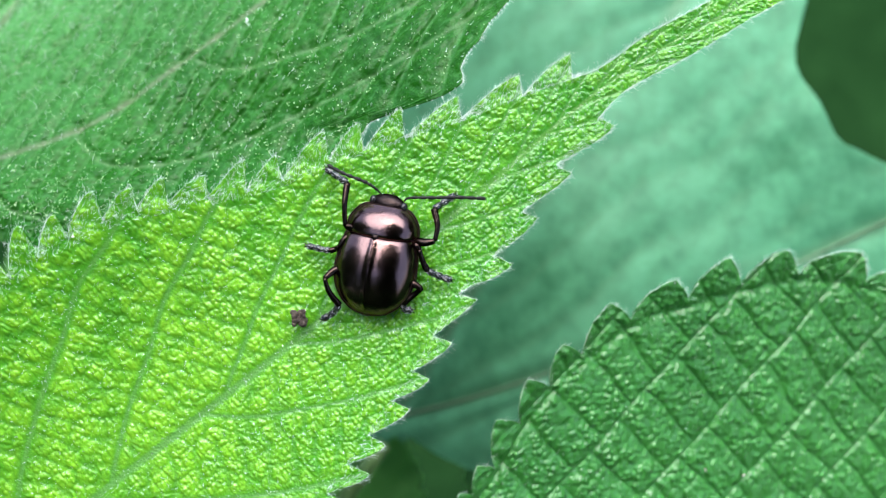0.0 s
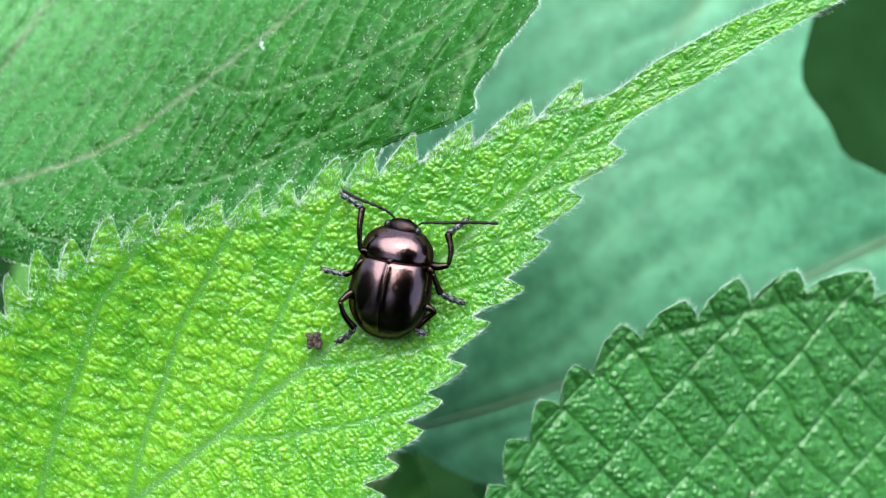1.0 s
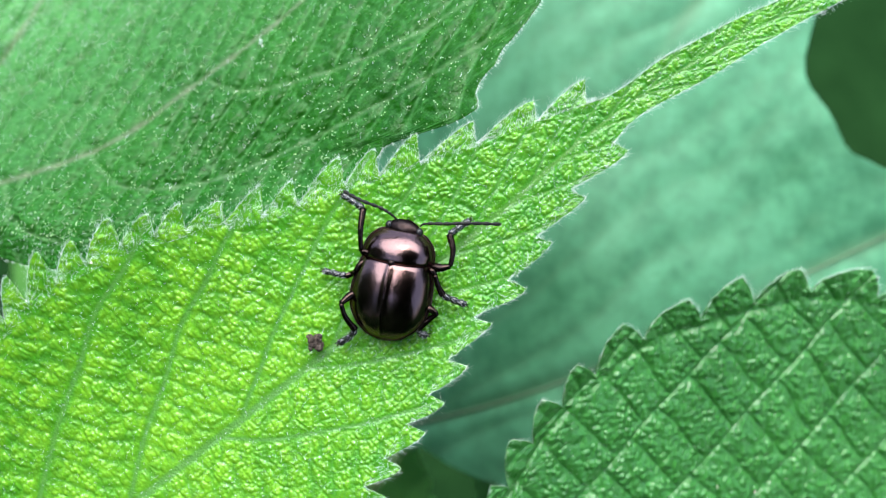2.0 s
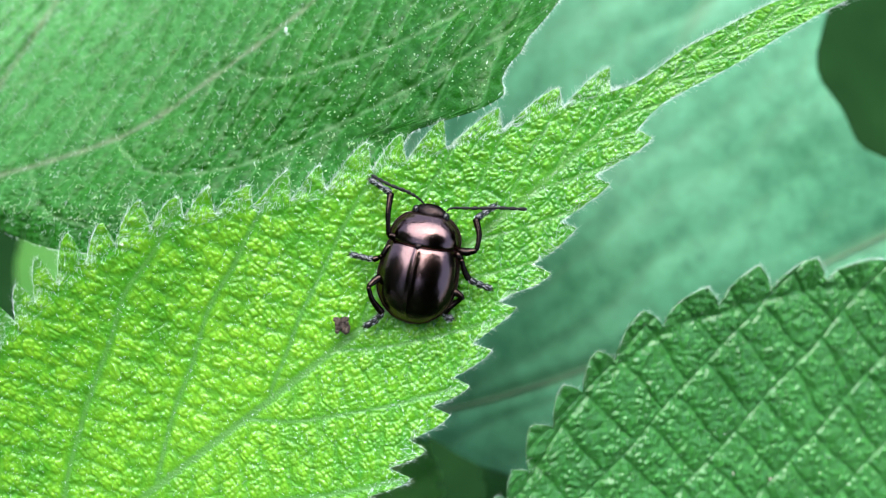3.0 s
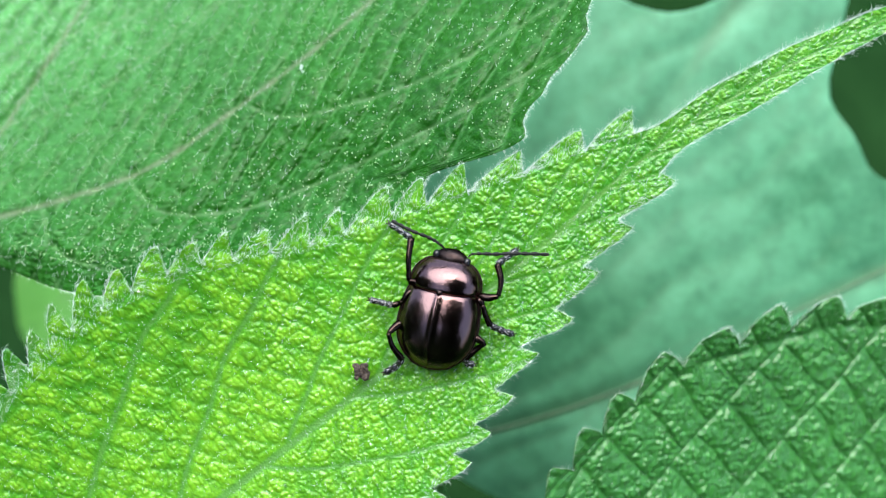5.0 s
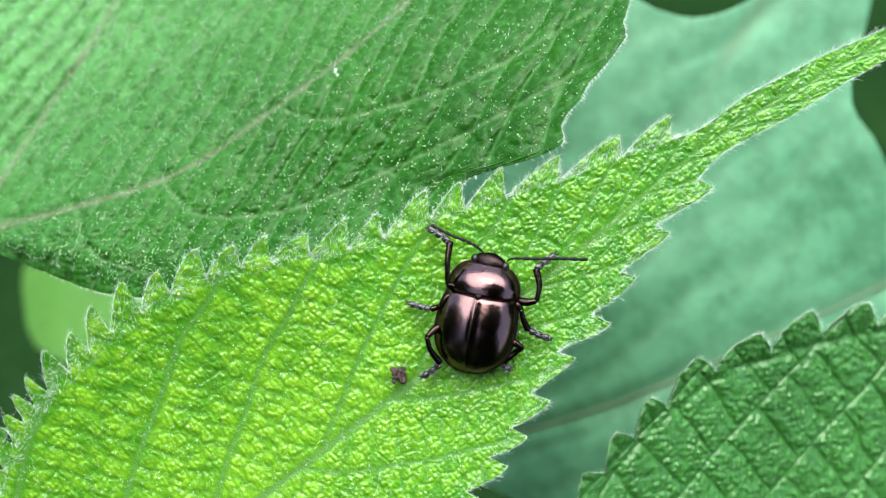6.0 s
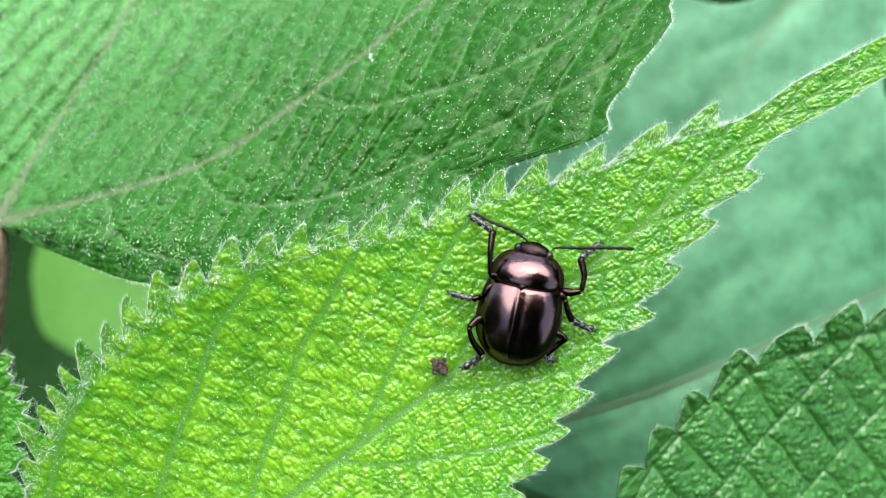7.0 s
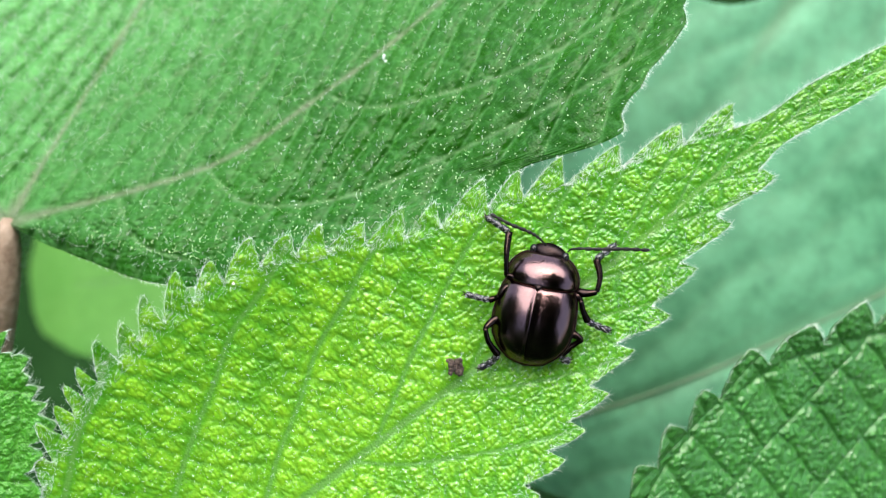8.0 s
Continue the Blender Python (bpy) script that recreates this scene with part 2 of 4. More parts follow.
def hairs(name, roots, ways, lengths, radius, material, parent, label, bend=0.35, seed=5):
    """Many fine, bent, three-sided hairs in one mesh of kind stuff."""
    r = np.random.RandomState(seed)
    n = len(roots)
    ways = ways / np.linalg.norm(ways, axis=1, keepdims=True)
    side = np.cross(ways, r.normal(size=(n, 3)))
    side /= np.linalg.norm(side, axis=1, keepdims=True)
    other = np.cross(ways, side)
    verts = []
    for f, w in ((-0.1, 1.0), (0.4, 0.85), (0.75, 0.6), (1.0, 0.1)):
        c = roots + ways * (lengths * f)[:, None] + side * (lengths * bend * max(f, 0) ** 2)[:, None]
        for a in (0, 2.094, 4.189):
            verts.append(c + (side * math.cos(a) + other * math.sin(a)) * radius * w)
    verts = np.stack(verts, 1)
    pattern = np.array([(k * 3 + a, k * 3 + (a + 1) % 3, k * 3 + 3 + (a + 1) % 3, k * 3 + 3 + a) for k in range(3) for a in range(3)])
    faces = (np.arange(n)[:, None, None] * 12 + pattern).reshape(-1, 4)
    me = bpy.data.meshes.new(name)
    me.from_pydata((verts.reshape(-1, 3) * MM).tolist(), [], faces.tolist())
    return tagged(join(name, me, material, parent, label), kind="stuff")


# ---- leaf blades with a midrib ----
def margin(p, valleys, env, depth, lean, peak, seed, bow=0.85):
    """The toothed edge at base positions p: along and out. Teeth lie between valleys and point forward."""
    valleys = np.asarray(valleys, float)
    j = np.clip(np.searchsorted(valleys, p) - 1, 0, len(valleys) - 2)
    f = np.clip((p - valleys[j]) / (valleys[j + 1] - valleys[j]), 0, 1)
    gain = np.random.RandomState(seed).uniform(0.82, 1.18, len(valleys))[j]
    rise = np.where(f < peak, np.sin(0.5 * np.pi * np.clip(f / peak, 0, 1)) ** bow, np.clip((1 - f) / (1 - peak), 0, 1) ** (1.1 if bow > 0.8 else 0.65))
    inside = ((p > valleys[0]) & (p < valleys[-1])) * rise * gain
    slope = np.clip(np.gradient(env, p), -3, 3)
    run = 1 / np.hypot(1, slope)
    ahead = lean * (valleys[j + 1] - valleys[j]) / run
    return p + run * (ahead * inside - slope * depth(p) * inside), env + run * (slope * ahead * inside + depth(p) * inside)


def blade_grid(base, tip, rows, env_l, env_r, val_l, val_r, depth, lean, peak, cols, rim_cols, skew, seed, bow=0.85, second=1.0):
    """Grid of (along, out) from one margin over the midrib to the other. Out is positive on the first side."""
    foot = np.linspace(base, tip, rows)
    sides = []
    for env, val, sign, k in ((env_l, val_l, 1, 0), (env_r, val_r, -1, 1)):
        p = foot + skew * np.sin(np.pi * np.linspace(0, 1, rows))
        inner = np.maximum(env(p), 0.02)
        ms, mv = margin(p, val, inner, lambda q: depth(q) * (second if k else 1.0), lean, peak, seed + k, bow)
        u = np.linspace(0, 1, cols)[None, :]
        s1, v1 = foot[:, None] * (1 - u) + p[:, None] * u, inner[:, None] * 0.985 * u
        w = np.linspace(0, 1, rim_cols + 1)[None, 1:]
        s2, v2 = p[:, None] * (1 - w) + ms[:, None] * w, inner[:, None] * 0.985 * (1 - w) + mv[:, None] * w
        sides.append((np.concatenate([s1, s2], 1), sign * np.concatenate([v1, v2], 1)))
    (sl, vl), (sr, vr) = sides
    return np.concatenate([sl[:, :0:-1], sr], 1), np.concatenate([vl[:, :0:-1], vr], 1)


def lines_at(q, starts):
    """The distance to the nearest of some lines of constant q, in units of q, and the number of the gap."""
    starts = np.asarray(starts, float)
    n = np.interp(q, starts, np.arange(len(starts)))
    gap = np.interp(n, np.arange(len(starts) - 1) + 0.5, np.diff(starts))
    return np.abs(n - np.round(n)) * gap, np.floor(n)


# ---- the young serrated leaf under the beetle ----
A_TURN = radians(38)


def a_mid(s):
    return curve(s, [-20, 20, 26, 30, 35, 37.5, 39.5, 42, 44, 50], [0, 0, 0.1, 0.38, 0.4, 0.18, -0.15, -0.5, -0.9, -2.2])


def a_left(s):
    return curve(s, [-20, -16, -11, -6, -3, 0, 3, 6, 9.5, 12.5, 16, 20.5, 24, 27, 30, 32.8, 33.6, 38, 44, 48.5, 50],
                 [0.02, 3.4, 6.6, 9.2, 10.7, 11.4, 11.7, 11.6, 10.9, 9.5, 7.6, 6.1, 4.8, 3.6, 2.45, 1.4, 1.1, 1.05, 0.85, 0.5, 0.02])


def a_right(s):
    return curve(s, [-20, -16, -11, -6, 0, 5, 8, 11.2, 13, 15, 17, 18.9, 21.3, 24, 26.6, 29.5, 32.7, 33.5, 38, 44, 48.5, 50],
                 [0.02, 3.0, 5.8, 8.1, 9.3, 8.6, 7.8, 6.8, 6.3, 5.65, 5.05, 4.3, 3.4, 3.0, 2.2, 1.6, 1.15, 0.95, 1.05, 0.8, 0.45, 0.02])


def a_height(s, v):
    """The leaf's broad form: a shallow trough along the midrib."""
    z = curve(s, [-20, -5, 5, 14, 24, 34, 50], [-3.5, -2.3, -1.8, -1.2, -1.0, -0.9, -2.0])
    return z + np.where(v > 0, 0.013, 0.009) * v * v


def a_relief(s, v, sides=True):
    """Sunken veins, a ladder of smaller ones, and small blisters between them."""
    w = np.abs(v)
    q = s - (1.3 + 0.045 * (s - 5)) * w + 0.3 * wander(s, v, 3.0, 3)
    up, _ = lines_at(q, [-60, -44, -34, -26, -19, -12.5, -6.2, 0.3, 8.4, 14.5, 19.5, 24, 28, 31, 33.5, 36, 38.5, 41, 44, 50])
    dn, _ = lines_at(q, [-60, -45, -35, -27, -20, -13, -7, -0.8, 6.3, 12.5, 18, 22.5, 26.5, 30, 32.7, 35.5, 38, 40.5, 44, 50])
    d1 = np.where(v > 0, up, dn) * 0.6
    d0 = w
    gap = np.floor(np.interp(q, np.arange(-60, 54, 6.4), np.arange(18)))
    t, _ = lines_at(0.83 * s + 0.56 * w + 0.35 * wander(s, v, 1.8, 7) + 0.5 * (gap % 2), np.arange(-40, 80, 1.3))
    f1, f2 = cells(s + 0.15 * wander(s, v, 0.8, 11), v, 0.95, 21)
    g1, _ = cells(s + 0.05 * wander(s, v, 0.3, 12), v, 0.25, 23)
    net = (f2 - f1) * 0.95
    grow = (1 - np.exp(-(d1 / 0.22) ** 2)) * (1 - np.exp(-(d0 / np.interp(s, [26, 34], [0.36, 0.16])) ** 2))
    ladder, island = 1 - np.exp(-(t / 0.19) ** 2), 1 - np.exp(-(net / 0.15) ** 2)
    wart = np.clip(1 - (g1 / 0.62) ** 2, 0, 1) * np.clip(0.85 + 0.5 * wander(s, v, 0.33, 25), 0.3, 1.3)
    h = grow * (0.042 * ladder + 0.028 * island + 0.082 * wart * (0.4 + 0.6 * ladder * island)) + (1 - grow) * 0.05
    h += 0.02 * (1 - np.exp(-(d1 / 0.3) ** 2)) + 0.03 * (1 - np.exp(-(d0 / 0.35) ** 2))
    thin = np.interp(s, [26, 34], [0.2, 0.07])
    vein = np.maximum.reduce([np.exp(-(d0 / thin) ** 4), 0.8 * np.exp(-(d1 / 0.11) ** 4), 0.2 * np.exp(-(t / 0.08) ** 2)])
    # Broad light put into the colour: paler blister tops, darker creases.
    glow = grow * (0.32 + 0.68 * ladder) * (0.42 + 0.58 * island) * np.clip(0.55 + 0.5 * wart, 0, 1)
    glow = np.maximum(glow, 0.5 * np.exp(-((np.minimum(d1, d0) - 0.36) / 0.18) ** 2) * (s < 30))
    return h - 0.32, vein, glow


def a_place(s, v):
    """Leaf coordinates to places in mm."""
    o = a_mid(s) + v
    x = -18.04 + s * math.cos(A_TURN) - o * math.sin(A_TURN)
    y = -12.75 + s * math.sin(A_TURN) + o * math.cos(A_TURN)
    return x, y


def a_top(s, v):
    x, y = a_place(s, v)
    h = a_relief(s, v)[0]
    return np.stack([x, y, a_height(s, v) + h], -1)


A_LEFT_VALLEYS = [-15, -13.4, -11.8, -10.2, -8.6, -7.2, -5.8, -4.4, -3.2, -2.2, -1.2, 0.4, 1.95, 3.5, 5.4, 7.2, 9.2, 10.9, 12.3, 14.1, 15.9, 17.7, 20.2, 22, 24.1, 27.05, 30.3, 32.9]
A_RIGHT_VALLEYS = [-15, -13.2, -11.4, -9.6, -7.8, -6, -4.2, -2.4, -0.6, 1.2, 3, 4.6, 6.2, 7.8, 9.4, 11.2, 13.0, 15.06, 16.9, 18.85, 21.3, 24.0, 26.55, 29.45, 32.75]


def serrated_leaf():
    leaf = thing("serrated_leaf", (0, 0, 0), "bright yellow-green hairy leaf with saw-toothed edge", "leaf")
    s, v = blade_grid(-20, 50, 1400, a_left, a_right, A_LEFT_VALLEYS, A_RIGHT_VALLEYS,
                      lambda p: curve(p, [-16, 0, 10, 20, 33, 50], [1.1, 1.4, 1.4, 1.25, 1.15, 0]), 0.27, 0.82, 145, 20, 1.2, 4, 1.15, 0.78)
    h, vein, glow = a_relief(s, v)
    x, y = a_place(s, v)
    # Yellower near the middle; the rise with v paints the left half lighter lit.
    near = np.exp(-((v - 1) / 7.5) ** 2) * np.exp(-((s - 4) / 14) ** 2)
    pale_lit = 0.3 * near + (0.9 + 0.1 * near + 0.03 * v) * np.interp(s, [12, 22], [1, 0.72]) * glow * np.clip(0.72 + 0.6 * wander(s, v, 0.75, 15) + 0.2 * wander(s, v, 4, 9), 0.1, 1)
    sheet("blade", np.stack([x, y, a_height(s, v) + h], -1), vein, 0.22, YOUNG, leaf, pale_lit=np.clip(pale_lit, 0, 1))
    r = np.random.RandomState(8)
    roots, ways, lengths = [], [], []
    for col, sign in ((0, 1), (-1, -1)):
        i = r.randint(84, 1380, 2800 if sign > 0 else 1700)
        p = np.stack([*a_place(s[i, col], v[i, col]), a_height(s[i, col], v[i, col]) + h[i, col] + 0.02], -1)
        k = np.clip(i + 4, 0, len(s) - 1)
        along = np.stack([x[k, col] - x[i - 4, col], y[k, col] - y[i - 4, col], 0 * i], -1)
        along /= np.linalg.norm(along, axis=1, keepdims=True) + 1e-6
        out = np.array((-sign * math.sin(A_TURN), sign * math.cos(A_TURN), 0.35))
        roots.append(p)
        ways.append(along * r.uniform(0.4, 1.2, (len(i), 1)) + out * r.uniform(0.1, 0.7, (len(i), 1)) + r.normal(0, 0.3, (len(i), 3)))
        lengths.append(r.uniform(0.12, 0.5, len(i)))
    hairs("margin_hairs", np.concatenate(roots), np.concatenate(ways), np.concatenate(lengths), 0.0042, HAIR, leaf, "fine white hairs along the edge")
    i, j = r.randint(140, 1340, 16000), r.randint(1, s.shape[1] - 1, 16000)
    keep = r.uniform(size=16000) < np.abs(v[i, 0] - v[i, -1]) / 20
    i, j = i[keep], j[keep]
    p = np.stack([x[i, j], y[i, j], a_height(s[i, j], v[i, j]) + h[i, j]], -1)
    hairs("surface_hairs", p, r.normal(0, 0.6, (len(i), 3)) + (0.4, 0.3, 0.8), r.uniform(0.05, 0.18, len(i)), 0.009, HAIR, leaf, "short pale hairs on the blade", seed=6)
    i = r.randint(84, 1050, 9500)
    j = np.where(r.uniform(size=9500) < 0.75, r.randint(0, 26, 9500), s.shape[1] - 1 - r.randint(0, 22, 9500))
    p = np.stack([x[i, j], y[i, j], a_height(s[i, j], v[i, j]) + h[i, j]], -1)
    turn = A_TURN + 1.3 * wander(p[:, 0], p[:, 1], 0.45, 19) + np.where(j < 90, 0.5, -0.5)
    way = np.stack([np.cos(turn), np.sin(turn), np.full(9500, 0.22)], -1) + r.normal(0, 0.18, (9500, 3))
    hairs("edge_down", p, way, r.uniform(0.1, 0.3, 9500), 0.0055, HAIR, leaf, "white down near the edge", seed=9)
    return leaf


serrated_leaf()

# ---- the quilted darker leaf ----
B_AT = (2.0, -18.0)


def b_height(x, y):
    return -0.380 * x + 0.206 * y - 3.34


def b_edge(s):
    return curve(s, [-6, -4, -2, 0, 1.2, 2.6, 4.2, 6.3, 9.3, 13, 16.7, 20.5, 26, 34, 42, 48], [0.02, 0.8, 2.0, 3.7, 5.3, 7.7, 9.7, 11.6, 13.7, 14.8, 15.7, 16.3, 15.7, 12.0, 6.0, 0.02])


def b_relief(s, v):
    w = np.abs(v)
    u = s - w * 0.98 + 0.25 * wander(s, v, 3, 31)
    d1, n = lines_at(u, np.arange(-59.1, 80, 6.7))
    c = s * 0.75 + w * 0.72 + 0.35 * wander(s, v, 2.6, 32) + (n % 2) * 1.3
    d2, _ = lines_at(c, np.arange(-50, 90, 2.75))
    d3, _ = lines_at(u + 0.6 * wander(s, v, 1.6, 37), np.arange(-59.1 + 3.35, 80, 6.7))
    d1, d3 = d1 * 0.71, d3 * 0.71
    f1, _ = cells(s, v, 0.95, 33)
    g1, _ = cells(s + 0.06 * wander(s, v, 0.4, 36), v, 0.36, 34)
    d = np.minimum(d1, d2)
    h = 0.05 * (1 - np.exp(-(d / 0.3) ** 2)) + 0.14 * np.sin(0.5 * np.pi * np.clip(d / 1.35, 0, 1)) + 0.04 * (1 - np.exp(-(d3 / 0.3) ** 2))
    h += (0.12 * np.clip(1 - (f1 / 0.7) ** 2, 0, 1) + 0.17 * np.clip(1 - (g1 / 0.62) ** 2, 0, 1) * np.clip(0.75 + 0.7 * wander(s, v, 0.5, 35), 0.15, 1.4)) * np.clip(d / 0.16, 0.1, 1)
    h += 0.3 * (1 - np.exp(-(w / 0.6) ** 2))
    vein = np.maximum.reduce([np.exp(-(w / 0.3) ** 2), 0.2 * np.exp(-(d1 / 0.12) ** 2), 0.2 * np.exp(-(d2 / 0.1) ** 2), 0.15 * np.exp(-(d3 / 0.1) ** 2)])
    return h - 0.6, vein


B_VALLEYS = [-5, -3.6, -2.4, -1.3, -0.2, 1.1, 2.6, 4.3, 6.3, 9.2, 12.9, 16.5, 20.4, 25.5, 29, 33, 37, 41, 45]


def quilted_leaf():
    leaf = thing("quilted_leaf", (0, 0, 0), "dark green quilted leaf with scalloped edge", "leaf")
    s, v = blade_grid(-6, 48, 760, b_edge, b_edge, B_VALLEYS, B_VALLEYS,
                      lambda p: curve(p, [-5, 0, 4, 10, 25, 48], [0.7, 1.15, 1.5, 1.7, 1.7, 0.4]), 0.16, 0.68, 145, 22, 3.0, 14, 0.55)
    h, vein = b_relief(s, v)
    x, y = B_AT[0] + s, B_AT[1] + v
    rim = np.abs(v) - b_edge(s)
    h = h + 0.4 * np.clip((rim + 0.35) / 1.7, 0, 1) ** 1.4 - 0.16 * np.exp(-((rim + 0.35) / 0.28) ** 2)
    top = np.stack([x, y, b_height(x, y) + h], -1)
    sheet("blade", top, vein, 0.25, QUILTED, leaf)
    r = np.random.RandomState(18)
    i = r.randint(11, 754, 2600)
    way = np.stack([r.normal(0.5, 0.4, 2600), r.normal(0.7, 0.4, 2600), r.normal(0.3, 0.3, 2600)], -1)
    hairs("margin_hairs", top[i, 0], way, r.uniform(0.1, 0.38, 2600), 0.0052, HAIR, leaf, "fine white hairs along the edge")
    i, j = r.randint(21, 739, 3500), r.randint(1, 160, 3500)
    hairs("surface_hairs", top[i, j], r.normal(0, 0.5, (3500, 3)) + (0.3, 0.4, 0.9), r.uniform(0.06, 0.18, 3500), 0.007, HAIR, leaf, "short pale hairs on the blade", seed=7)


quilted_leaf()


# ---- broad leaves laid out round their stalk ----
def c_height(x, y):
    beyond = np.clip(-0.948 * (x + 35.45) + 0.317 * (y - 3.55), 0, 30)
    return 0.462 * x - 0.781 * y + 6.9 + 0.4 * beyond - 3.5 * np.exp(-((x + 5) / 15) ** 2 - ((y - 4.5) / 5.8) ** 2)


C_AT = (-35.45, 3.55)


def round_grid(at, angles, reach, rows, cols, teeth, depth, seed, lobes=False):
    """Grid of places round a point: reach by angle (degrees), with a wavy, slightly toothed edge."""
    th = np.linspace(angles[0], angles[-1], rows)
    r = curve(th, angles, reach)
    f = (th * teeth) % 1.0
    r = r + depth * (np.sin(np.pi * f) ** 0.6 if lobes else np.minimum(f / 0.7, (1 - f) / 0.3)) + depth * 0.8 * wander(th, th * 0, 4.0, seed)
    u = np.linspace(0.0, 1, cols) ** 0.85
    span = rows // 8 * 2 + 1
    even = np.convolve(np.pad(r, span // 2, mode="edge"), np.hanning(span + 2)[1:-1] / np.hanning(span + 2).sum(), mode="valid")
    d = u[None, :] * even[:, None] + u[None, :] ** 6 * (r - even)[:, None]
    a = np.radians(th)[:, None]
    return at[0] + d * np.cos(a), at[1] + d * np.sin(a)


def to_line(x, y, places):
    """The distance to a line through places."""
    best = np.full(x.shape, 99.0)
    pts = smooth_path(places, 6)
    for p, q in zip(pts, pts[1:]):
        e = q - p
        u = np.clip(((x - p[0]) * e[0] + (y - p[1]) * e[1]) / (e @ e), 0, 1)
        best = np.minimum(best, np.hypot(x - p[0] - u * e[0], y - p[1] - u * e[1]))
    return best


C_MAIN = [[(-35.4, 3.6), (-22.5, 7.05), (-15.5, 11.6), (-9.9, 16.1), (-2, 24)], [(-35.4, 3.6), (-32.9, 11.2), (-30.6, 18.1), (-26, 32)],
          [(-35.4, 3.6), (-39.4, 7.0), (-47, 14)], [(-35.4, 3.6), (-42, 3.5), (-50, 6)]]
C_SIDE = [[(-15.5, 11.6), (-12.5, 10.6), (-8, 11.3), (-3, 13.0), (3, 16.5)], [(-22.5, 7.05), (-19.5, 4.9), (-14, 5.2), (-8, 7.6), (-2, 10.5), (2.5, 13)], [(-28.0, 5.3), (-26, 2.6), (-22, 1.4)],
          [(-30.6, 18.1), (-24, 20), (-16, 27)], [(-32.9, 11.2), (-27, 12.8), (-20, 18), (-14, 25)]]


def c_relief(x, y):
    d0 = np.minimum.reduce([to_line(x, y, p) for p in C_MAIN])
    d1 = np.minimum.reduce([to_line(x, y, p) for p in C_SIDE])
    c = x * 0.85 - y * 0.42 + 0.6 * wander(x, y, 6, 41) + 0.22 * wander(x, y, 2.2, 45)
    jit = np.random.RandomState(47)
    starts = -90 + np.cumsum(jit.uniform(1.2, 2.3, 90))
    d2, n = lines_at(c, starts)
    f = np.interp(c, starts, np.arange(90.0)) % 1.0
    slant = np.sin(np.pi * f) ** 0.8
    e = x * 0.5 + y * 0.85 + 0.7 * wander(x, y, 2.5, 42) + jit.uniform(0, 3, 90)[n.astype(int)]
    d3, _ = lines_at(e, -90 + np.cumsum(jit.uniform(1.6, 3.4, 80)))
    f1, f2 = cells(x + 0.2 * wander(x, y, 0.9, 49), y, 0.95, 43)
    g1, _ = cells(x, y, 0.32, 48)
    net = (f2 - f1) * 0.95
    h = 0.08 * (1 - np.exp(-(d2 / 0.14) ** 2)) + 0.25 * slant + 0.09 * (1 - np.exp(-(d3 / 0.3) ** 2))
    h += 0.05 * (1 - np.exp(-(net / 0.2) ** 2)) + 0.105 * np.clip(1 - (g1 / 0.62) ** 2, 0, 1) * np.clip(0.7 + 0.6 * wander(x, y, 0.6, 50), 0.1, 1.3)
    h += 0.16 * (1 - np.exp(-(d1 / 0.38) ** 2)) + 0.2 * (1 - np.exp(-(d0 / 0.5) ** 2))
    wide = 0.15 + 0.06 * np.clip(-(x + 12) / 20, 0, 1) + 0.75 * np.exp(-np.hypot(x - C_AT[0], y - C_AT[1]) / 1.1)
    vein = np.maximum.reduce([0.9 * np.exp(-(d0 / wide) ** 2), 0.35 * np.exp(-(d1 / 0.1) ** 2)])
    # Sky's sheen put into the colour: paler ridges towards the upper left.
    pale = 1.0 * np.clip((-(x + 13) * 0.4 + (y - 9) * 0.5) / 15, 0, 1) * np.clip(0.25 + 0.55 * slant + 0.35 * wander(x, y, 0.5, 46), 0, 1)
    # Paler small veins join the same mask.
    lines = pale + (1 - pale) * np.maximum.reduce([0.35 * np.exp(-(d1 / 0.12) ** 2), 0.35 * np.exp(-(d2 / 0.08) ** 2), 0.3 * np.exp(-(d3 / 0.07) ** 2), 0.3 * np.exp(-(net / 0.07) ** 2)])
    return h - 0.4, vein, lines


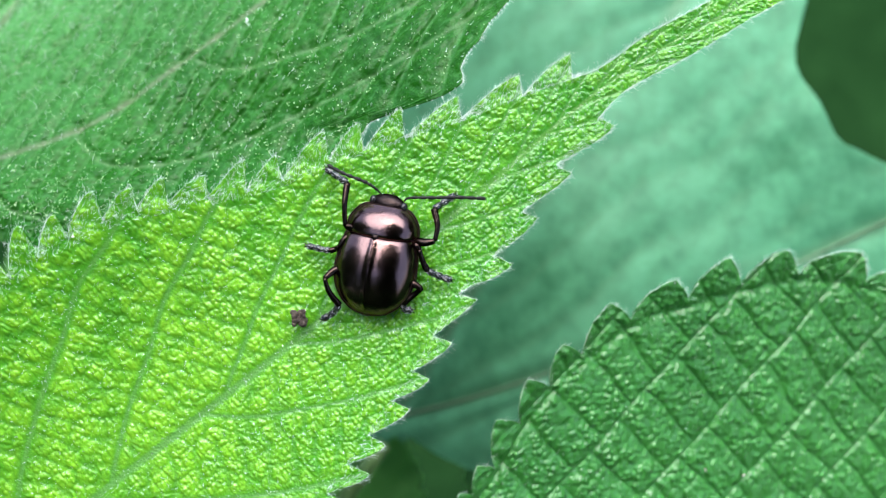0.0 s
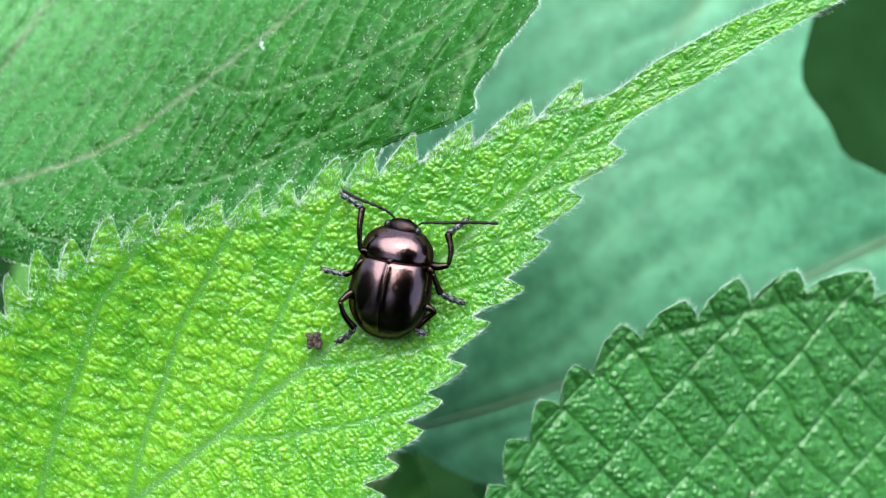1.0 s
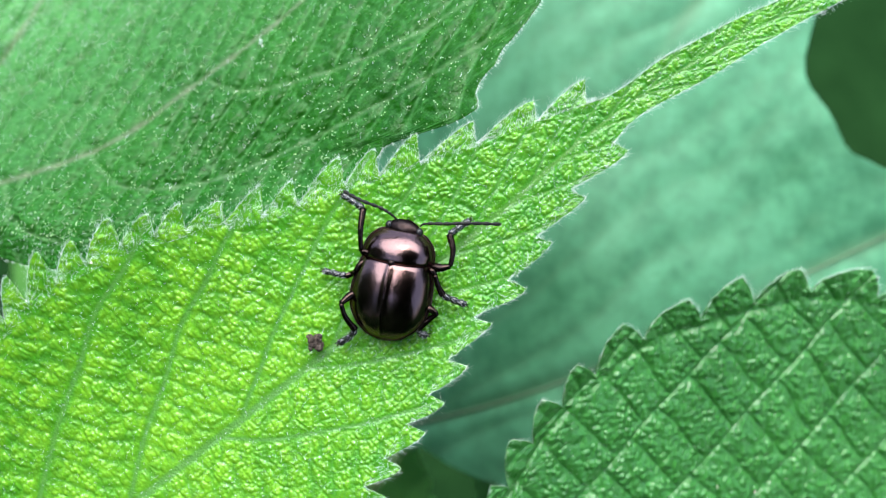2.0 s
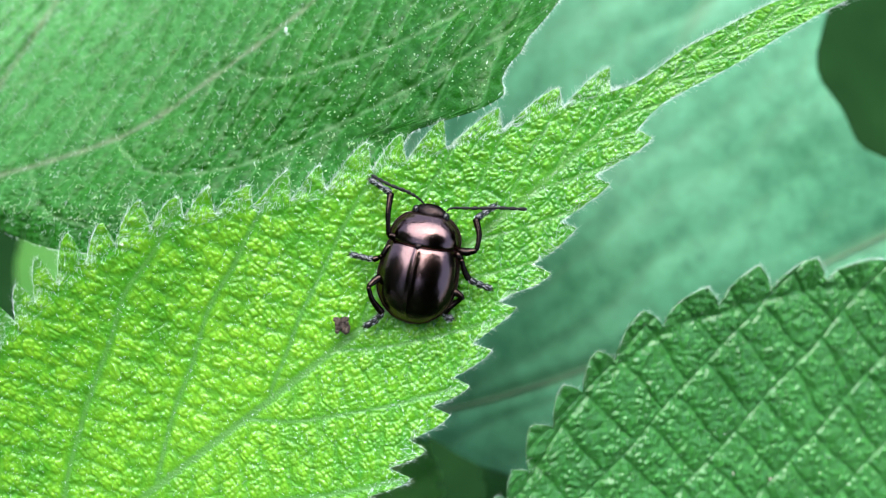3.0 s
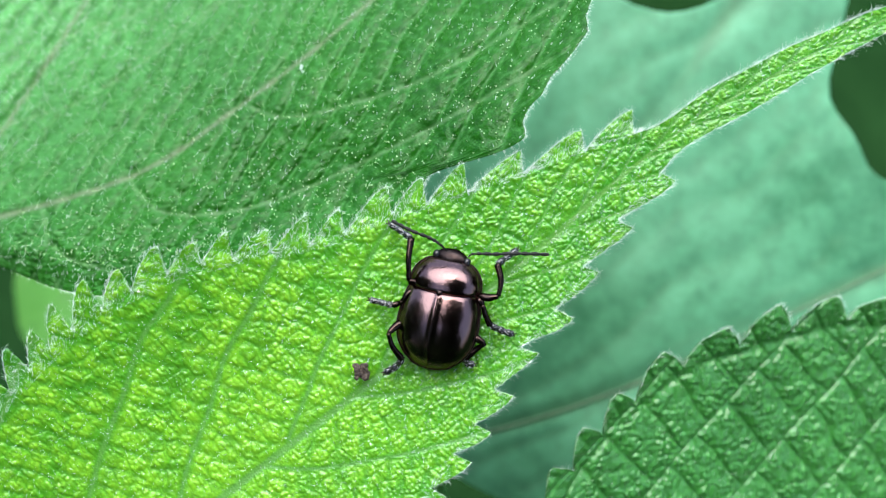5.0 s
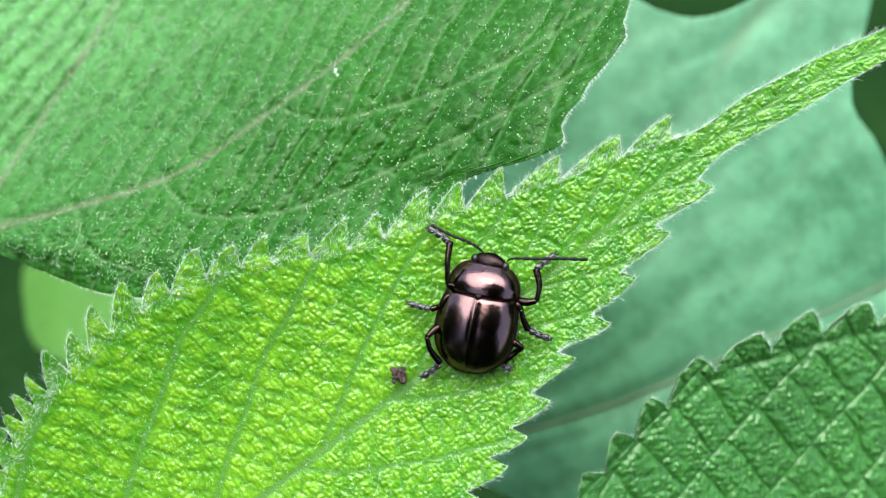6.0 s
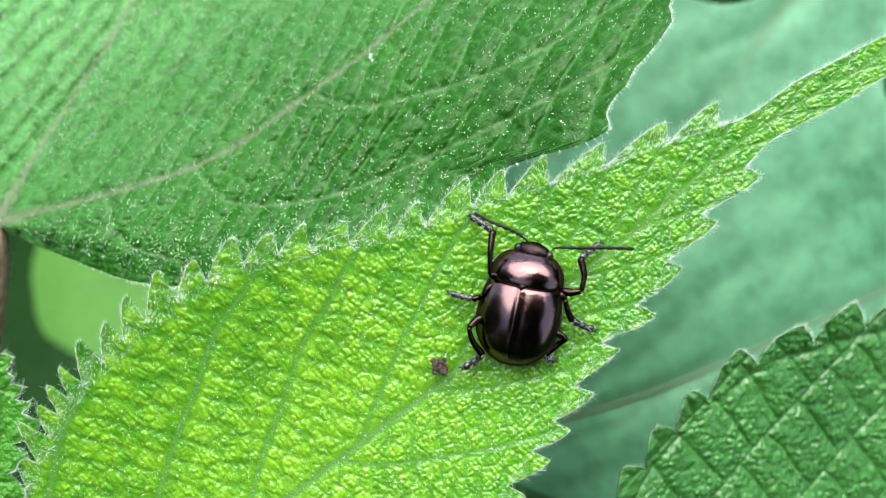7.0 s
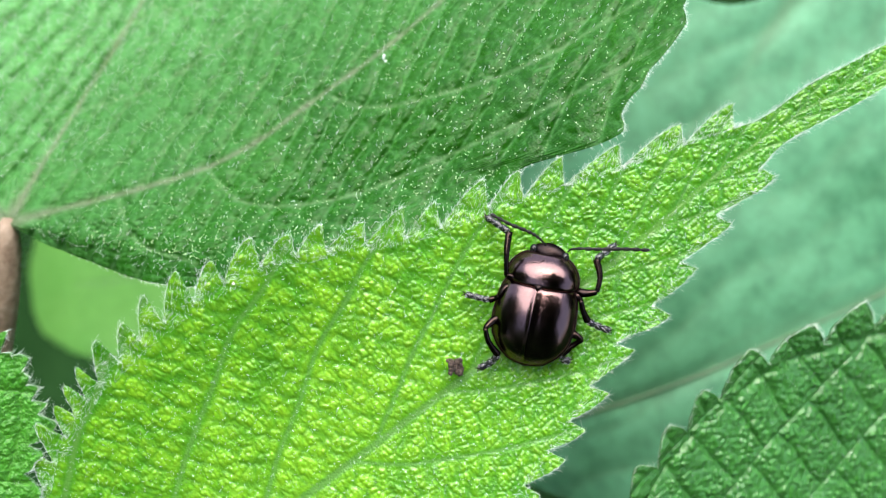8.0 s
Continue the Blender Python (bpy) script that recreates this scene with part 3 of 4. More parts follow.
def heart_leaf():
    leaf = thing("heart_leaf", (0, 0, 0), "broad mid-green leaf with brownish veins and pale dots", "leaf")
    x, y = round_grid(C_AT, [-21.5, -19, -10.4, -0.6, 5, 6.4, 7.1, 7.8, 9.5, 10.5, 11.5, 13, 15, 20, 30, 45, 62, 80, 100, 120, 150, 178],
                      [0.3, 7.2, 16.0, 26.5, 31.3, 32.2, 34.8, 36.4, 36.6, 36.8, 37.5, 38.9, 40.5, 43, 44, 38, 31, 27, 25, 20, 13, 10], 1000, 300, 0.24, 0.5, 44)
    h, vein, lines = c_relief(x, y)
    th = np.degrees(np.arctan2(y - C_AT[1], x - C_AT[0]))
    droop = 1.9 * np.linspace(0, 1, 300)[None, :] ** 0.6 * np.exp(-((th + 18) / 11) ** 2)
    top = np.stack([x, y, c_height(x, y) + h - droop], -1)
    sheet("blade", top, vein, 0.25, HEART, leaf, pale_lit=lines)
    r = np.random.RandomState(28)
    i = r.randint(4, 366, 3200)
    way = np.stack([r.normal(0.5, 0.4, 3200), r.normal(-0.7, 0.4, 3200), r.normal(0.3, 0.3, 3200)], -1)
    hairs("margin_hairs", top[i, -1], way, r.uniform(0.1, 0.32, 3200), 0.0055, HAIR, leaf, "fine white hairs along the edge")
    i, j = r.randint(66, 555, 5500), (np.sqrt(r.uniform(0.002, 1, 5500)) * 298).astype(int)
    hairs("resin_dots", top[i, j] + (0, 0, 0.02), np.tile((0.2, -0.1, 1.0), (5500, 1)) + r.normal(0, 0.2, (5500, 3)), r.uniform(0.05, 0.12, 5500), 0.041, DOT, leaf, "tiny pale yellowish dots")
    n = 12000
    i, j = r.randint(36, 800, n), (np.sqrt(r.uniform(0.01, 1, n)) * 298).astype(int)
    # Hairs crowd towards the upper left to help imitate the sky's sheen.
    keep = r.uniform(size=n) < 0.15 + 0.85 * np.clip((-(x[i, j] + 8) * 0.35 + (y[i, j] - 7) * 0.6) / 12, 0, 1)
    i, j = i[keep], j[keep]
    hairs("surface_hairs", top[i, j] + (0, 0, 0.02), np.tile((0.35, 0.75, 0.3), (len(i), 1)) + r.normal(0, 0.3, (len(i), 3)), r.uniform(0.08, 0.24, len(i)), 0.013, HAIR, leaf, "short pale hairs on the blade", seed=12)
    bm = bmesh.new()
    tube(bm, smooth_path([(-35.4, 3.9, -12.3), (-35.6, 2.9, -12.5), (-36.1, 1.2, -13.1), (-37.0, -2.5, -14.5), (-39.2, -9, -18), (-44, -20, -26)]), curve(np.linspace(0, 5, 26), [0, 0.5, 1, 2, 5], [0.3, 0.62, 0.85, 1.15, 1.0]), 14)
    part("petiole", bm, BARKY, leaf, "brownish hairy leaf stalk")
    f, a = r.uniform(0, 1, 1400), r.uniform(0, 2 * math.pi, 1400)
    roots = np.stack([-35.9 - 2.6 * f + 1.1 * np.cos(a), 3.0 - 11 * f, -13.6 - 4.0 * f * f + 1.1 * np.sin(a)], -1)
    hairs("stalk_hairs", roots, np.stack([np.cos(a), r.normal(0, 0.5, 1400), np.sin(a)], -1), r.uniform(0.15, 0.45, 1400), 0.009, HAIR, leaf, "fine pale hairs on the stalk", seed=29)


heart_leaf()


def simple_leaf(name, label, at, angles, reach, height, material, mains, seed, amp=0.4):
    leaf = thing(name, (0, 0, 0), label, "leaf")
    x, y = round_grid(at, angles, reach, 260, 90, 0.12, 0.5, seed)
    d0 = np.minimum.reduce([to_line(x, y, p) for p in mains])
    c = x * 0.5 - y * 0.8 + 1.2 * wander(x, y, 6, seed)
    d1, _ = lines_at(c, np.arange(-300, 300, 4.3))
    h = amp * (1 - np.exp(-(d0 / 0.9) ** 2)) + 0.5 * amp * (1 - np.exp(-(d1 / 0.8) ** 2)) + amp * 1.5 * wander(x, y, 12, seed + 1)
    vein = np.maximum(0.8 * np.exp(-(d0 / 0.4) ** 2), 0.25 * np.exp(-(d1 / 0.3) ** 2))
    sheet("blade", np.stack([x, y, height(x, y) + h], -1), vein, 0.4, material, leaf)
    path = smooth_path(mains[0], 6)
    bm = bmesh.new()
    z = height(path[:, 0], path[:, 1]) + amp * 1.5 * wander(path[:, 0], path[:, 1], 12, seed + 1) + 0.25
    tube(bm, [(p[0], p[1], q) for p, q in zip(path, z)], np.linspace(0.17, 0.1, len(path)), 8)
    part("midrib", bm, RIB, leaf, "raised main vein")
    return leaf


simple_leaf("background_leaf", "large blue-green leaf out of focus below", (-4.7, -16.6), [-180, -140, -100, -60, -30, -22, -17, -10, 0, 12, 21.5, 27, 31.3, 37.7, 43.8, 46.8, 50, 53.5, 57, 60, 66, 75, 90, 110, 140, 160, 180],
            [14, 8, 2, 2, 3, 6, 13, 34, 52, 66, 61, 52.3, 48.7, 47.9, 50.5, 54.8, 59, 58, 50.5, 47, 44.8, 46, 46, 44, 34, 22, 14],
            lambda x, y: -37.5 - 0.08 * (x - 8) - 0.026 * np.clip(17 - x, 0, 30) ** 2, BACK,
            [[(-4.7, -16.6), (11.2, -10.3), (37, 1), (52, 9)], [(-4.7, -16.6), (8, 4), (31, 36)], [(-4.7, -16.6), (-6, 4), (-2, 26)]], 51)
simple_leaf("understory_leaf", "mid-green leaf deep below the others", (-13, -30), [-180, -120, -60, -20, 20, 45, 70, 110, 150, 180],
            [10, 12, 10, 10, 11, 12, 14, 16, 12, 10], lambda x, y: -62 + 0.1 * x, FRESH, [[(-13, -30), (-6, -20)]], 61)
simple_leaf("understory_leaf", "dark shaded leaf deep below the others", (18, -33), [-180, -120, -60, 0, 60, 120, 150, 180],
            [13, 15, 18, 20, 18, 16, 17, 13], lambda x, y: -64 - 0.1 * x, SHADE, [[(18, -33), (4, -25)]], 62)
simple_leaf("understory_leaf", "mid-green leaf deep below the others", (-86, -8), [-180, -151, -125, -100, -55, 0, 60, 120, 150, 180],
            [26, 25.5, 22, 20, 22, 26, 26, 25, 25.5, 26], lambda x, y: -200 + 0.1 * (x + 86) - 0.02 * np.clip(-95 - x, 0, 40) ** 2, FRESH, [[(-72, -6), (-98, -10)]], 64, 0.15)


def scalloped_leaf():
    """The leaf beside the serrated one, with the same quilting as the dark leaf."""
    leaf = thing("scalloped_leaf", (0, 0, 0), "green quilted leaf with scalloped hairy edge", "leaf")
    x, y = round_grid((-36.0, -8.0), [-180, -140, -100, -60, -26, -9, 5, 19, 34, 49, 63, 90, 130, 180], [6.5, 7, 7, 6.8, 6.4, 6.6, 6.7, 6.6, 7.0, 6.9, 7.5, 7, 6.5, 6.5], 700, 90, 0.075, 0.7, 74, True)
    h, vein = b_relief((x + 42) * 0.8 + (y + 9) * 0.6, -(x + 42) * 0.6 + (y + 9) * 0.8)
    top = np.stack([x, y, -1.0 - 0.3 * (x + 30) + 0.8 * h], -1)
    sheet("blade", top, vein, 0.25, LOBED, leaf)
    r = np.random.RandomState(78)
    i = r.randint(250, 480, 500)
    way = np.stack([r.normal(0.9, 0.3, 500), r.normal(0.4, 0.5, 500), r.normal(0.2, 0.3, 500)], -1)
    hairs("margin_hairs", top[i, -1], way, r.uniform(0.15, 0.5, 500), 0.006, HAIR, leaf, "fine white hairs along the edge")


scalloped_leaf()


# ---- stems that carry the leaves ----
def stems():
    """One upright stem from the ground, with the leaves' stalks."""
    up = Vector((0, 0.4226, 0.9063))
    foot = Vector((-40, -29, -7))
    stem = thing("plant_stem", foot, "green upright plant stem rising from the soil", "stem")
    at = lambda k: -up * k
    bm = bmesh.new()
    tube(bm, [at(k) + Vector((0.8 * math.sin(k * 0.02), 0.5 * math.cos(k * 0.03), 0)) for k in range(-12, 521, 14)], np.linspace(1.3, 2.6, 39), 10)
    part("stalk", bm, STEM, stem)
    for way in ([(-33.9, -25.1, -3.9), (-36.5, -27, -5)], [(-4.2, -18.2, -6.0), (-18, -26, -11), (-30, -31, -13)], [(-44, -20, -26), (-43, -30, -30)], [(-37, -14.5, 0.8), (-39, -21, -2), (-40, -26, -5)], [(-5.2, -17.2, -37.6), (-16, -32, -40), (-30, -44, -43)],
                [(-14, -31, -63.5), (-28, -42, -58)], [(18, -34, -66), (0, -52, -62), (-25, -54, -60)], [(-72, -7, -198.7), (-62, -50, -195), (-46, -105, -190)]):
        k = -(Vector(way[-1]) - foot).dot(up)
        bm = bmesh.new()
        path = smooth_path([*way, tuple(foot + at(k + 3))])
        tube(bm, [Vector(p) - foot for p in path], np.linspace(0.7, 0.9, len(path)), 8)
        part("leaf_stalk", bm, STEM, stem)


stems()


# ---- beetle ----
BEETLE = Matrix.Translation((-3.22, 0.38, -0.66)) @ pose(0, 0, 0, 0, 0, -11) @ pose(0, 0, 0, 0, -11, 0)
beetle = tagged(new("beetle"), "shiny dark bronze leaf beetle standing on a leaf", "beetle")
beetle.empty_display_size = 0.002
m = BEETLE.copy()
m.translation *= MM
beetle.matrix_world = PIC @ m
INTO = BEETLE.inverted()


def shell(name, length, ws, hs, y0, step, a0, a1, parent, label):
    """A domed wing case or shield: half widths and heights along the body, swept from angle a0 to a1."""
    bm = bmesh.new()
    us = np.linspace(0, 1, 44) if step > 0 else np.linspace(0, 1, 36)
    angles = np.radians(a0 + (a1 - a0) * (np.linspace(0, 1, 48) ** (1.35 if a0 > -1 else 1)) if a1 > 1 else a0 + (a1 - a0) * (1 - np.linspace(1, 0, 48) ** 1.35))
    grid = []
    for u in us:
        w, h = float(curve(np.array(u), *ws)), float(curve(np.array(u), *hs))
        row = []
        for a in angles:
            sn, cs = math.sin(a), math.cos(a)
            x = w * math.copysign(abs(sn) ** 0.85, sn)
            z = h * math.copysign(abs(cs) ** 0.9, cs)
            if step < 0:
                z += 0.035 * h * math.exp(-(math.degrees(a) / 3.0) ** 2)
            row.append(bm.verts.new((x, y0 + step * length * u - 0.24 * max(cs, 0) ** 1.5 * (1 - u) ** 3, z)))
        grid.append(row)
    for r1, r2 in zip(grid, grid[1:]):
        for k in range(len(angles) - 1):
            bm.faces.new((r1[k], r1[k + 1], r2[k + 1], r2[k]))
    for row in (grid[0], grid[-1]):
        c = bm.verts.new(sum((v.co for v in row), Vector()) / len(row) * 0.98)
        for k in range(len(angles) - 1):
            bm.faces.new((row[k], row[k + 1], c))
    return part(name, bm, SHELL, parent, label)


WING_W = ([0, 0.03, 0.1, 0.3, 0.55, 0.75, 0.9, 0.97, 1], [1.82, 1.90, 2.0, 2.14, 2.14, 1.84, 1.24, 0.70, 0.05])
WING_H = ([0, 0.03, 0.1, 0.3, 0.5, 0.75, 0.9, 0.97, 1], [1.34, 1.42, 1.50, 1.62, 1.58, 1.24, 0.77, 0.40, 0.03])
shell("wing_case", 4.34, WING_W, WING_H, 0.40, -1, -104, -0.3, beetle, "coppery wing case")
shell("wing_case", 4.34, WING_W, WING_H, 0.40, -1, 0.3, 104, beetle, "coppery wing case")
shell("pronotum", 1.56, ([0, 0.04, 0.15, 0.4, 0.65, 0.85, 0.95, 1], [1.84, 1.90, 1.93, 1.88, 1.70, 1.42, 1.20, 1.0]),
      ([0, 0.04, 0.15, 0.4, 0.65, 0.85, 0.95, 1], [1.36, 1.42, 1.46, 1.42, 1.22, 0.94, 0.76, 0.55]), 0.39, 1, -100, 100, beetle, "domed bronze shield behind the head")


def ball(at, radii, material, parent, name, label="", turn=0):
    bm = bmesh.new()
    bmesh.ops.create_uvsphere(bm, u_segments=24, v_segments=16, radius=1)
    bmesh.ops.scale(bm, vec=radii, verts=bm.verts)
    bmesh.ops.rotate(bm, cent=(0, 0, 0), matrix=Euler((0, 0, radians(turn))).to_matrix(), verts=bm.verts)
    bmesh.ops.translate(bm, vec=at, verts=bm.verts)
    return part(name, bm, material, parent, label)


def scutellum():
    """The small three-cornered plate where the wing cases meet the shield."""
    bm = bmesh.new()
    rim = [bm.verts.new(p) for p in ((-0.26, 0.34, 1.40), (0.26, 0.34, 1.40), (0.1, 0.06, 1.47), (0, -0.06, 1.49), (-0.1, 0.06, 1.47))]
    top = bm.verts.new((0, 0.2, 1.50))
    for p, q in zip(rim, rim[1:] + rim[:1]):
        bm.faces.new((p, q, top))
    low = [bm.verts.new(v.co - Vector((0, 0, 0.15))) for v in rim]
    for k in range(5):
        bm.faces.new((rim[k], low[k], low[(k + 1) % 5], rim[(k + 1) % 5]))
    bm.faces.new(low[::-1])
    part("scutellum", bm, HEAD, beetle, "small dark plate between the wing cases")


scutellum()
ball((0, -1.7, -0.05), (1.75, 2.1, 0.35), LIMB, beetle, "abdomen")
ball((0, 0.7, -0.02), (1.45, 1.2, 0.38), LIMB, beetle, "thorax")
head = ball((0.12, 1.93, 0.30), (0.95, 0.57, 0.46), HEAD, beetle, "head", turn=-6)
ball((-0.70, 2.06, 0.44), (0.21, 0.26, 0.24), EYE_BLACK, head, "eye")
ball((0.95, 1.94, 0.44), (0.21, 0.26, 0.24), EYE_BLACK, head, "eye")
ball((0.14, 2.32, -0.08), (0.4, 0.2, 0.2), LIMB, head, "mouthparts")


def bead_tube(places, radius, beads, material, parent, name, thin=0.62, label="", club=0.0):
    """A feeler or foot: a row of small swollen joints along a way."""
    path = smooth_path(places, 1 + beads * 6 // max(1, len(places) - 1))
    n = len(path)
    radii = [radius * (1 + club * (min(1, 2.2 * k / (n - 1)) - 0.75)) * (thin + (1 - thin) * abs(math.sin(math.pi * beads * k / (n - 1))) ** 0.6) for k in range(n)]
    bm = bmesh.new()
    tube(bm, [INTO @ Vector(p) for p in path], radii, 8)
    return part(name, bm, material, parent, label)


def limb(places, radii, material, parent, name, label=""):
    path = smooth_path(places, 6)
    r = curve(np.linspace(0, 1, len(path)), np.linspace(0, 1, len(radii)), radii)
    bm = bmesh.new()
    tube(bm, [INTO @ Vector(p) for p in path], list(r), 10)
    return part(name, bm, material, parent, label)


bead_tube([(-3.05, 2.70, 0.45), (-3.4, 3.05, 0.8), (-3.93, 3.38, 0.9), (-4.96, 3.79, 0.9), (-5.87, 4.27, 0.6)], 0.085, 11, FEELER, head, "antenna", 0.45, club=0.75)
bead_tube([(-1.98, 2.42, 0.45), (-1.7, 2.58, 0.8), (-0.56, 2.58, 1.0), (0.8, 2.60, 0.85), (2.17, 2.56, 0.5)], 0.085, 11, FEELER, head, "antenna", 0.45, club=0.75)


def leg(thigh, shin, foot, size=1.0):
    """Thigh with shin and two-lobed foot, each a tapered limb."""
    low = lambda p: (p[0], p[1], p[2] - 0.2)
    thigh = [low(p) for p in thigh]
    shin = [low(shin[0]), low(shin[1]), *shin[2:]]
    t = limb(thigh, [0.13 * size, 0.21 * size, 0.19 * size, 0.13 * size], LIMB, beetle, "leg")
    limb(shin, [0.12 * size, 0.135 * size, 0.16 * size, 0.19 * size], LIMB, t, "shin")
    bead_tube(foot, 0.2 * size, 3, PAD, t, "foot", 0.6, "pale-padded foot")
    r = np.random.RandomState(int(abs(foot[0][0]) * 100))
    way = smooth_path(foot, 8)
    k = r.randint(0, len(way) - 1, 110)
    a = r.uniform(0, 2 * math.pi, 110)
    d = (way[k + 1] - way[k]) / np.linalg.norm(way[k + 1] - way[k], axis=1, keepdims=True)
    side = np.stack([-d[:, 1], d[:, 0], 0 * a], -1) * np.cos(a)[:, None] + np.stack([0 * a, 0 * a, 1 + 0 * a], -1) * np.sin(a)[:, None]
    roots = np.array([INTO @ Vector(p) for p in way[k] + side * 0.17 * size])
    lean = np.array([INTO.to_3x3() @ Vector(p) for p in d * 1.3 + side * 0.6])
    hairs("foot_bristles", roots, lean, r.uniform(0.08, 0.2, 110), 0.007, BRISTLE, t, "pale grey bristles on the foot")
    a, b = Vector(foot[-2]), Vector(foot[-1])
    side = (b - a).cross(Vector((0, 0, 1))).normalized() * 0.09
    bm = bmesh.new()
    for k in (-1, 1):
        tube(bm, [INTO @ p for p in (b, b + (b - a).normalized() * 0.12 + side * k, b + (b - a).normalized() * 0.2 + side * k * 1.3 - Vector((0, 0, 0.06)))], [0.04, 0.03, 0.008], 6)
    part("claw", bm, LIMB, t)


leg([(-4.3, 0.95, -0.1), (-4.7, 1.1, 0.2), (-5.01, 1.19, 0.35)], [(-5.01, 1.19, 0.35), (-5.02, 2.3, 0.5), (-4.9, 3.38, 0.1)], [(-4.9, 3.38, 0.1), (-5.5, 3.8, -0.25), (-6.05, 4.15, -0.45)])
leg([(-1.8, 0.5, -0.1), (-1.0, 0.33, 0.3), (-0.42, 0.4, 0.45)], [(-0.42, 0.4, 0.45), (-0.28, 1.2, 0.45), (-0.45, 2.05, 0.1)], [(-0.45, 2.05, 0.1), (0.1, 2.45, -0.3), (0.62, 2.8, -0.55)])
leg([(-4.5, 0.8, -0.2), (-5.0, 0.55, 0.1), (-5.35, 0.12, 0.1)], [(-5.35, 0.12, 0.1), (-5.55, 0.0, -0.1), (-5.85, -0.1, -0.3)], [(-5.85, -0.1, -0.3), (-6.4, 0.02, -0.5), (-7.05, 0.17, -0.6)], 0.9)
leg([(-5.0, -0.95, -0.2), (-5.55, -1.08, 0.1), (-6.05, -1.5, 0.35)], [(-6.05, -1.5, 0.35), (-5.85, -2.2, 0.1), (-5.35, -2.9, -0.3)], [(-5.35, -2.9, -0.3), (-5.75, -3.35, -0.6), (-6.3, -3.66, -0.75)])
leg([(-1.7, 0.15, -0.2), (-1.4, 0.2, 0.15), (-1.2, -0.05, 0.25)], [(-1.2, -0.05, 0.25), (-1.05, -0.6, 0.1), (-0.8, -1.12, -0.2)], [(-0.8, -1.12, -0.2), (-0.2, -1.4, -0.5), (0.42, -1.62, -0.65)])
leg([(-2.2, -1.7, -0.2), (-1.6, -1.75, 0.1), (-1.1, -2.05, 0.2)], [(-1.1, -2.05, 0.2), (-1.5, -2.35, -0.1), (-2.1, -2.85, -0.4)], [(-2.1, -2.85, -0.4), (-1.95, -3.15, -0.6), (-1.62, -3.2, -0.68)])


# ---- crumbs and specks ----
def crumb(name, at, size, material, label, category, lumps, seed):
    """A small rough lump made of several joined grains."""
    r = random.Random(seed)
    ob = thing(name, at, label, category)
    bm = bmesh.new()
    for k in range(lumps):
        verts = bmesh.ops.create_icosphere(bm, subdivisions=2, radius=size * r.uniform(0.2, 0.42))["verts"]
        off = Vector((r.uniform(-1, 1), r.uniform(-1, 1), r.uniform(-0.2, 0.5))) * size * (0.72 if k else 0)
        for v in verts:
            v.co = v.co * (1 + 0.6 * noise.noise(v.co * (2.2 / size) + off * 9)) + off
    part("lump", bm, material, ob)


crumb("frass_crumb", (-7.52, -3.61, -0.85), 0.43, CRUMB, "dark brown crumb of droppings on the leaf", "crumb", 34, 5)
crumb("dark_speck", (-7.1, 1.23, -0.75), 0.09, CRUMB, "tiny dark speck on the serrated leaf", "speck", 2, 11)
crumb("pollen_grain", (-18.62, 0.61, 0.85), 0.14, PALE, "tiny pinkish white grain on the leaf", "speck", 3, 4)
crumb("white_speck", (-11.87, 13.7, -9.2), 0.25, HAIR, "tiny white speck on the broad leaf", "speck", 3, 5)
crumb("pale_speck", (-12.21, 12.79, -8.7), 0.1, DOT, "tiny yellowish speck on the broad leaf", "speck", 2, 6)
crumb("red_speck", (-17.51, 18.54, -15.6), 0.28, RUST, "tiny rust-red speck on the broad leaf", "speck", 3, 7)
crumb("brown_speck", (-24.39, 15.54, -16.4), 0.22, BARKY, "tiny brown blemish on the broad leaf", "speck", 3, 8)
crumb("pale_speck", (16.69, -14.09, -12.5), 0.2, PALE, "tiny pale speck on the quilted leaf", "speck", 2, 9)
crumb("pale_speck", (19.41, -14.67, -13.6), 0.16, PALE, "tiny pale speck on the quilted leaf", "speck", 2, 10)

# ---- ground and unseen shrubs added to shape the light ----
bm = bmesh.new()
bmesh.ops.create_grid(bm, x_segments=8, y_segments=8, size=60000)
ground = tagged(part("ground", bm, SOIL, None), "dark green soil under the plants", "ground", kind="structure")


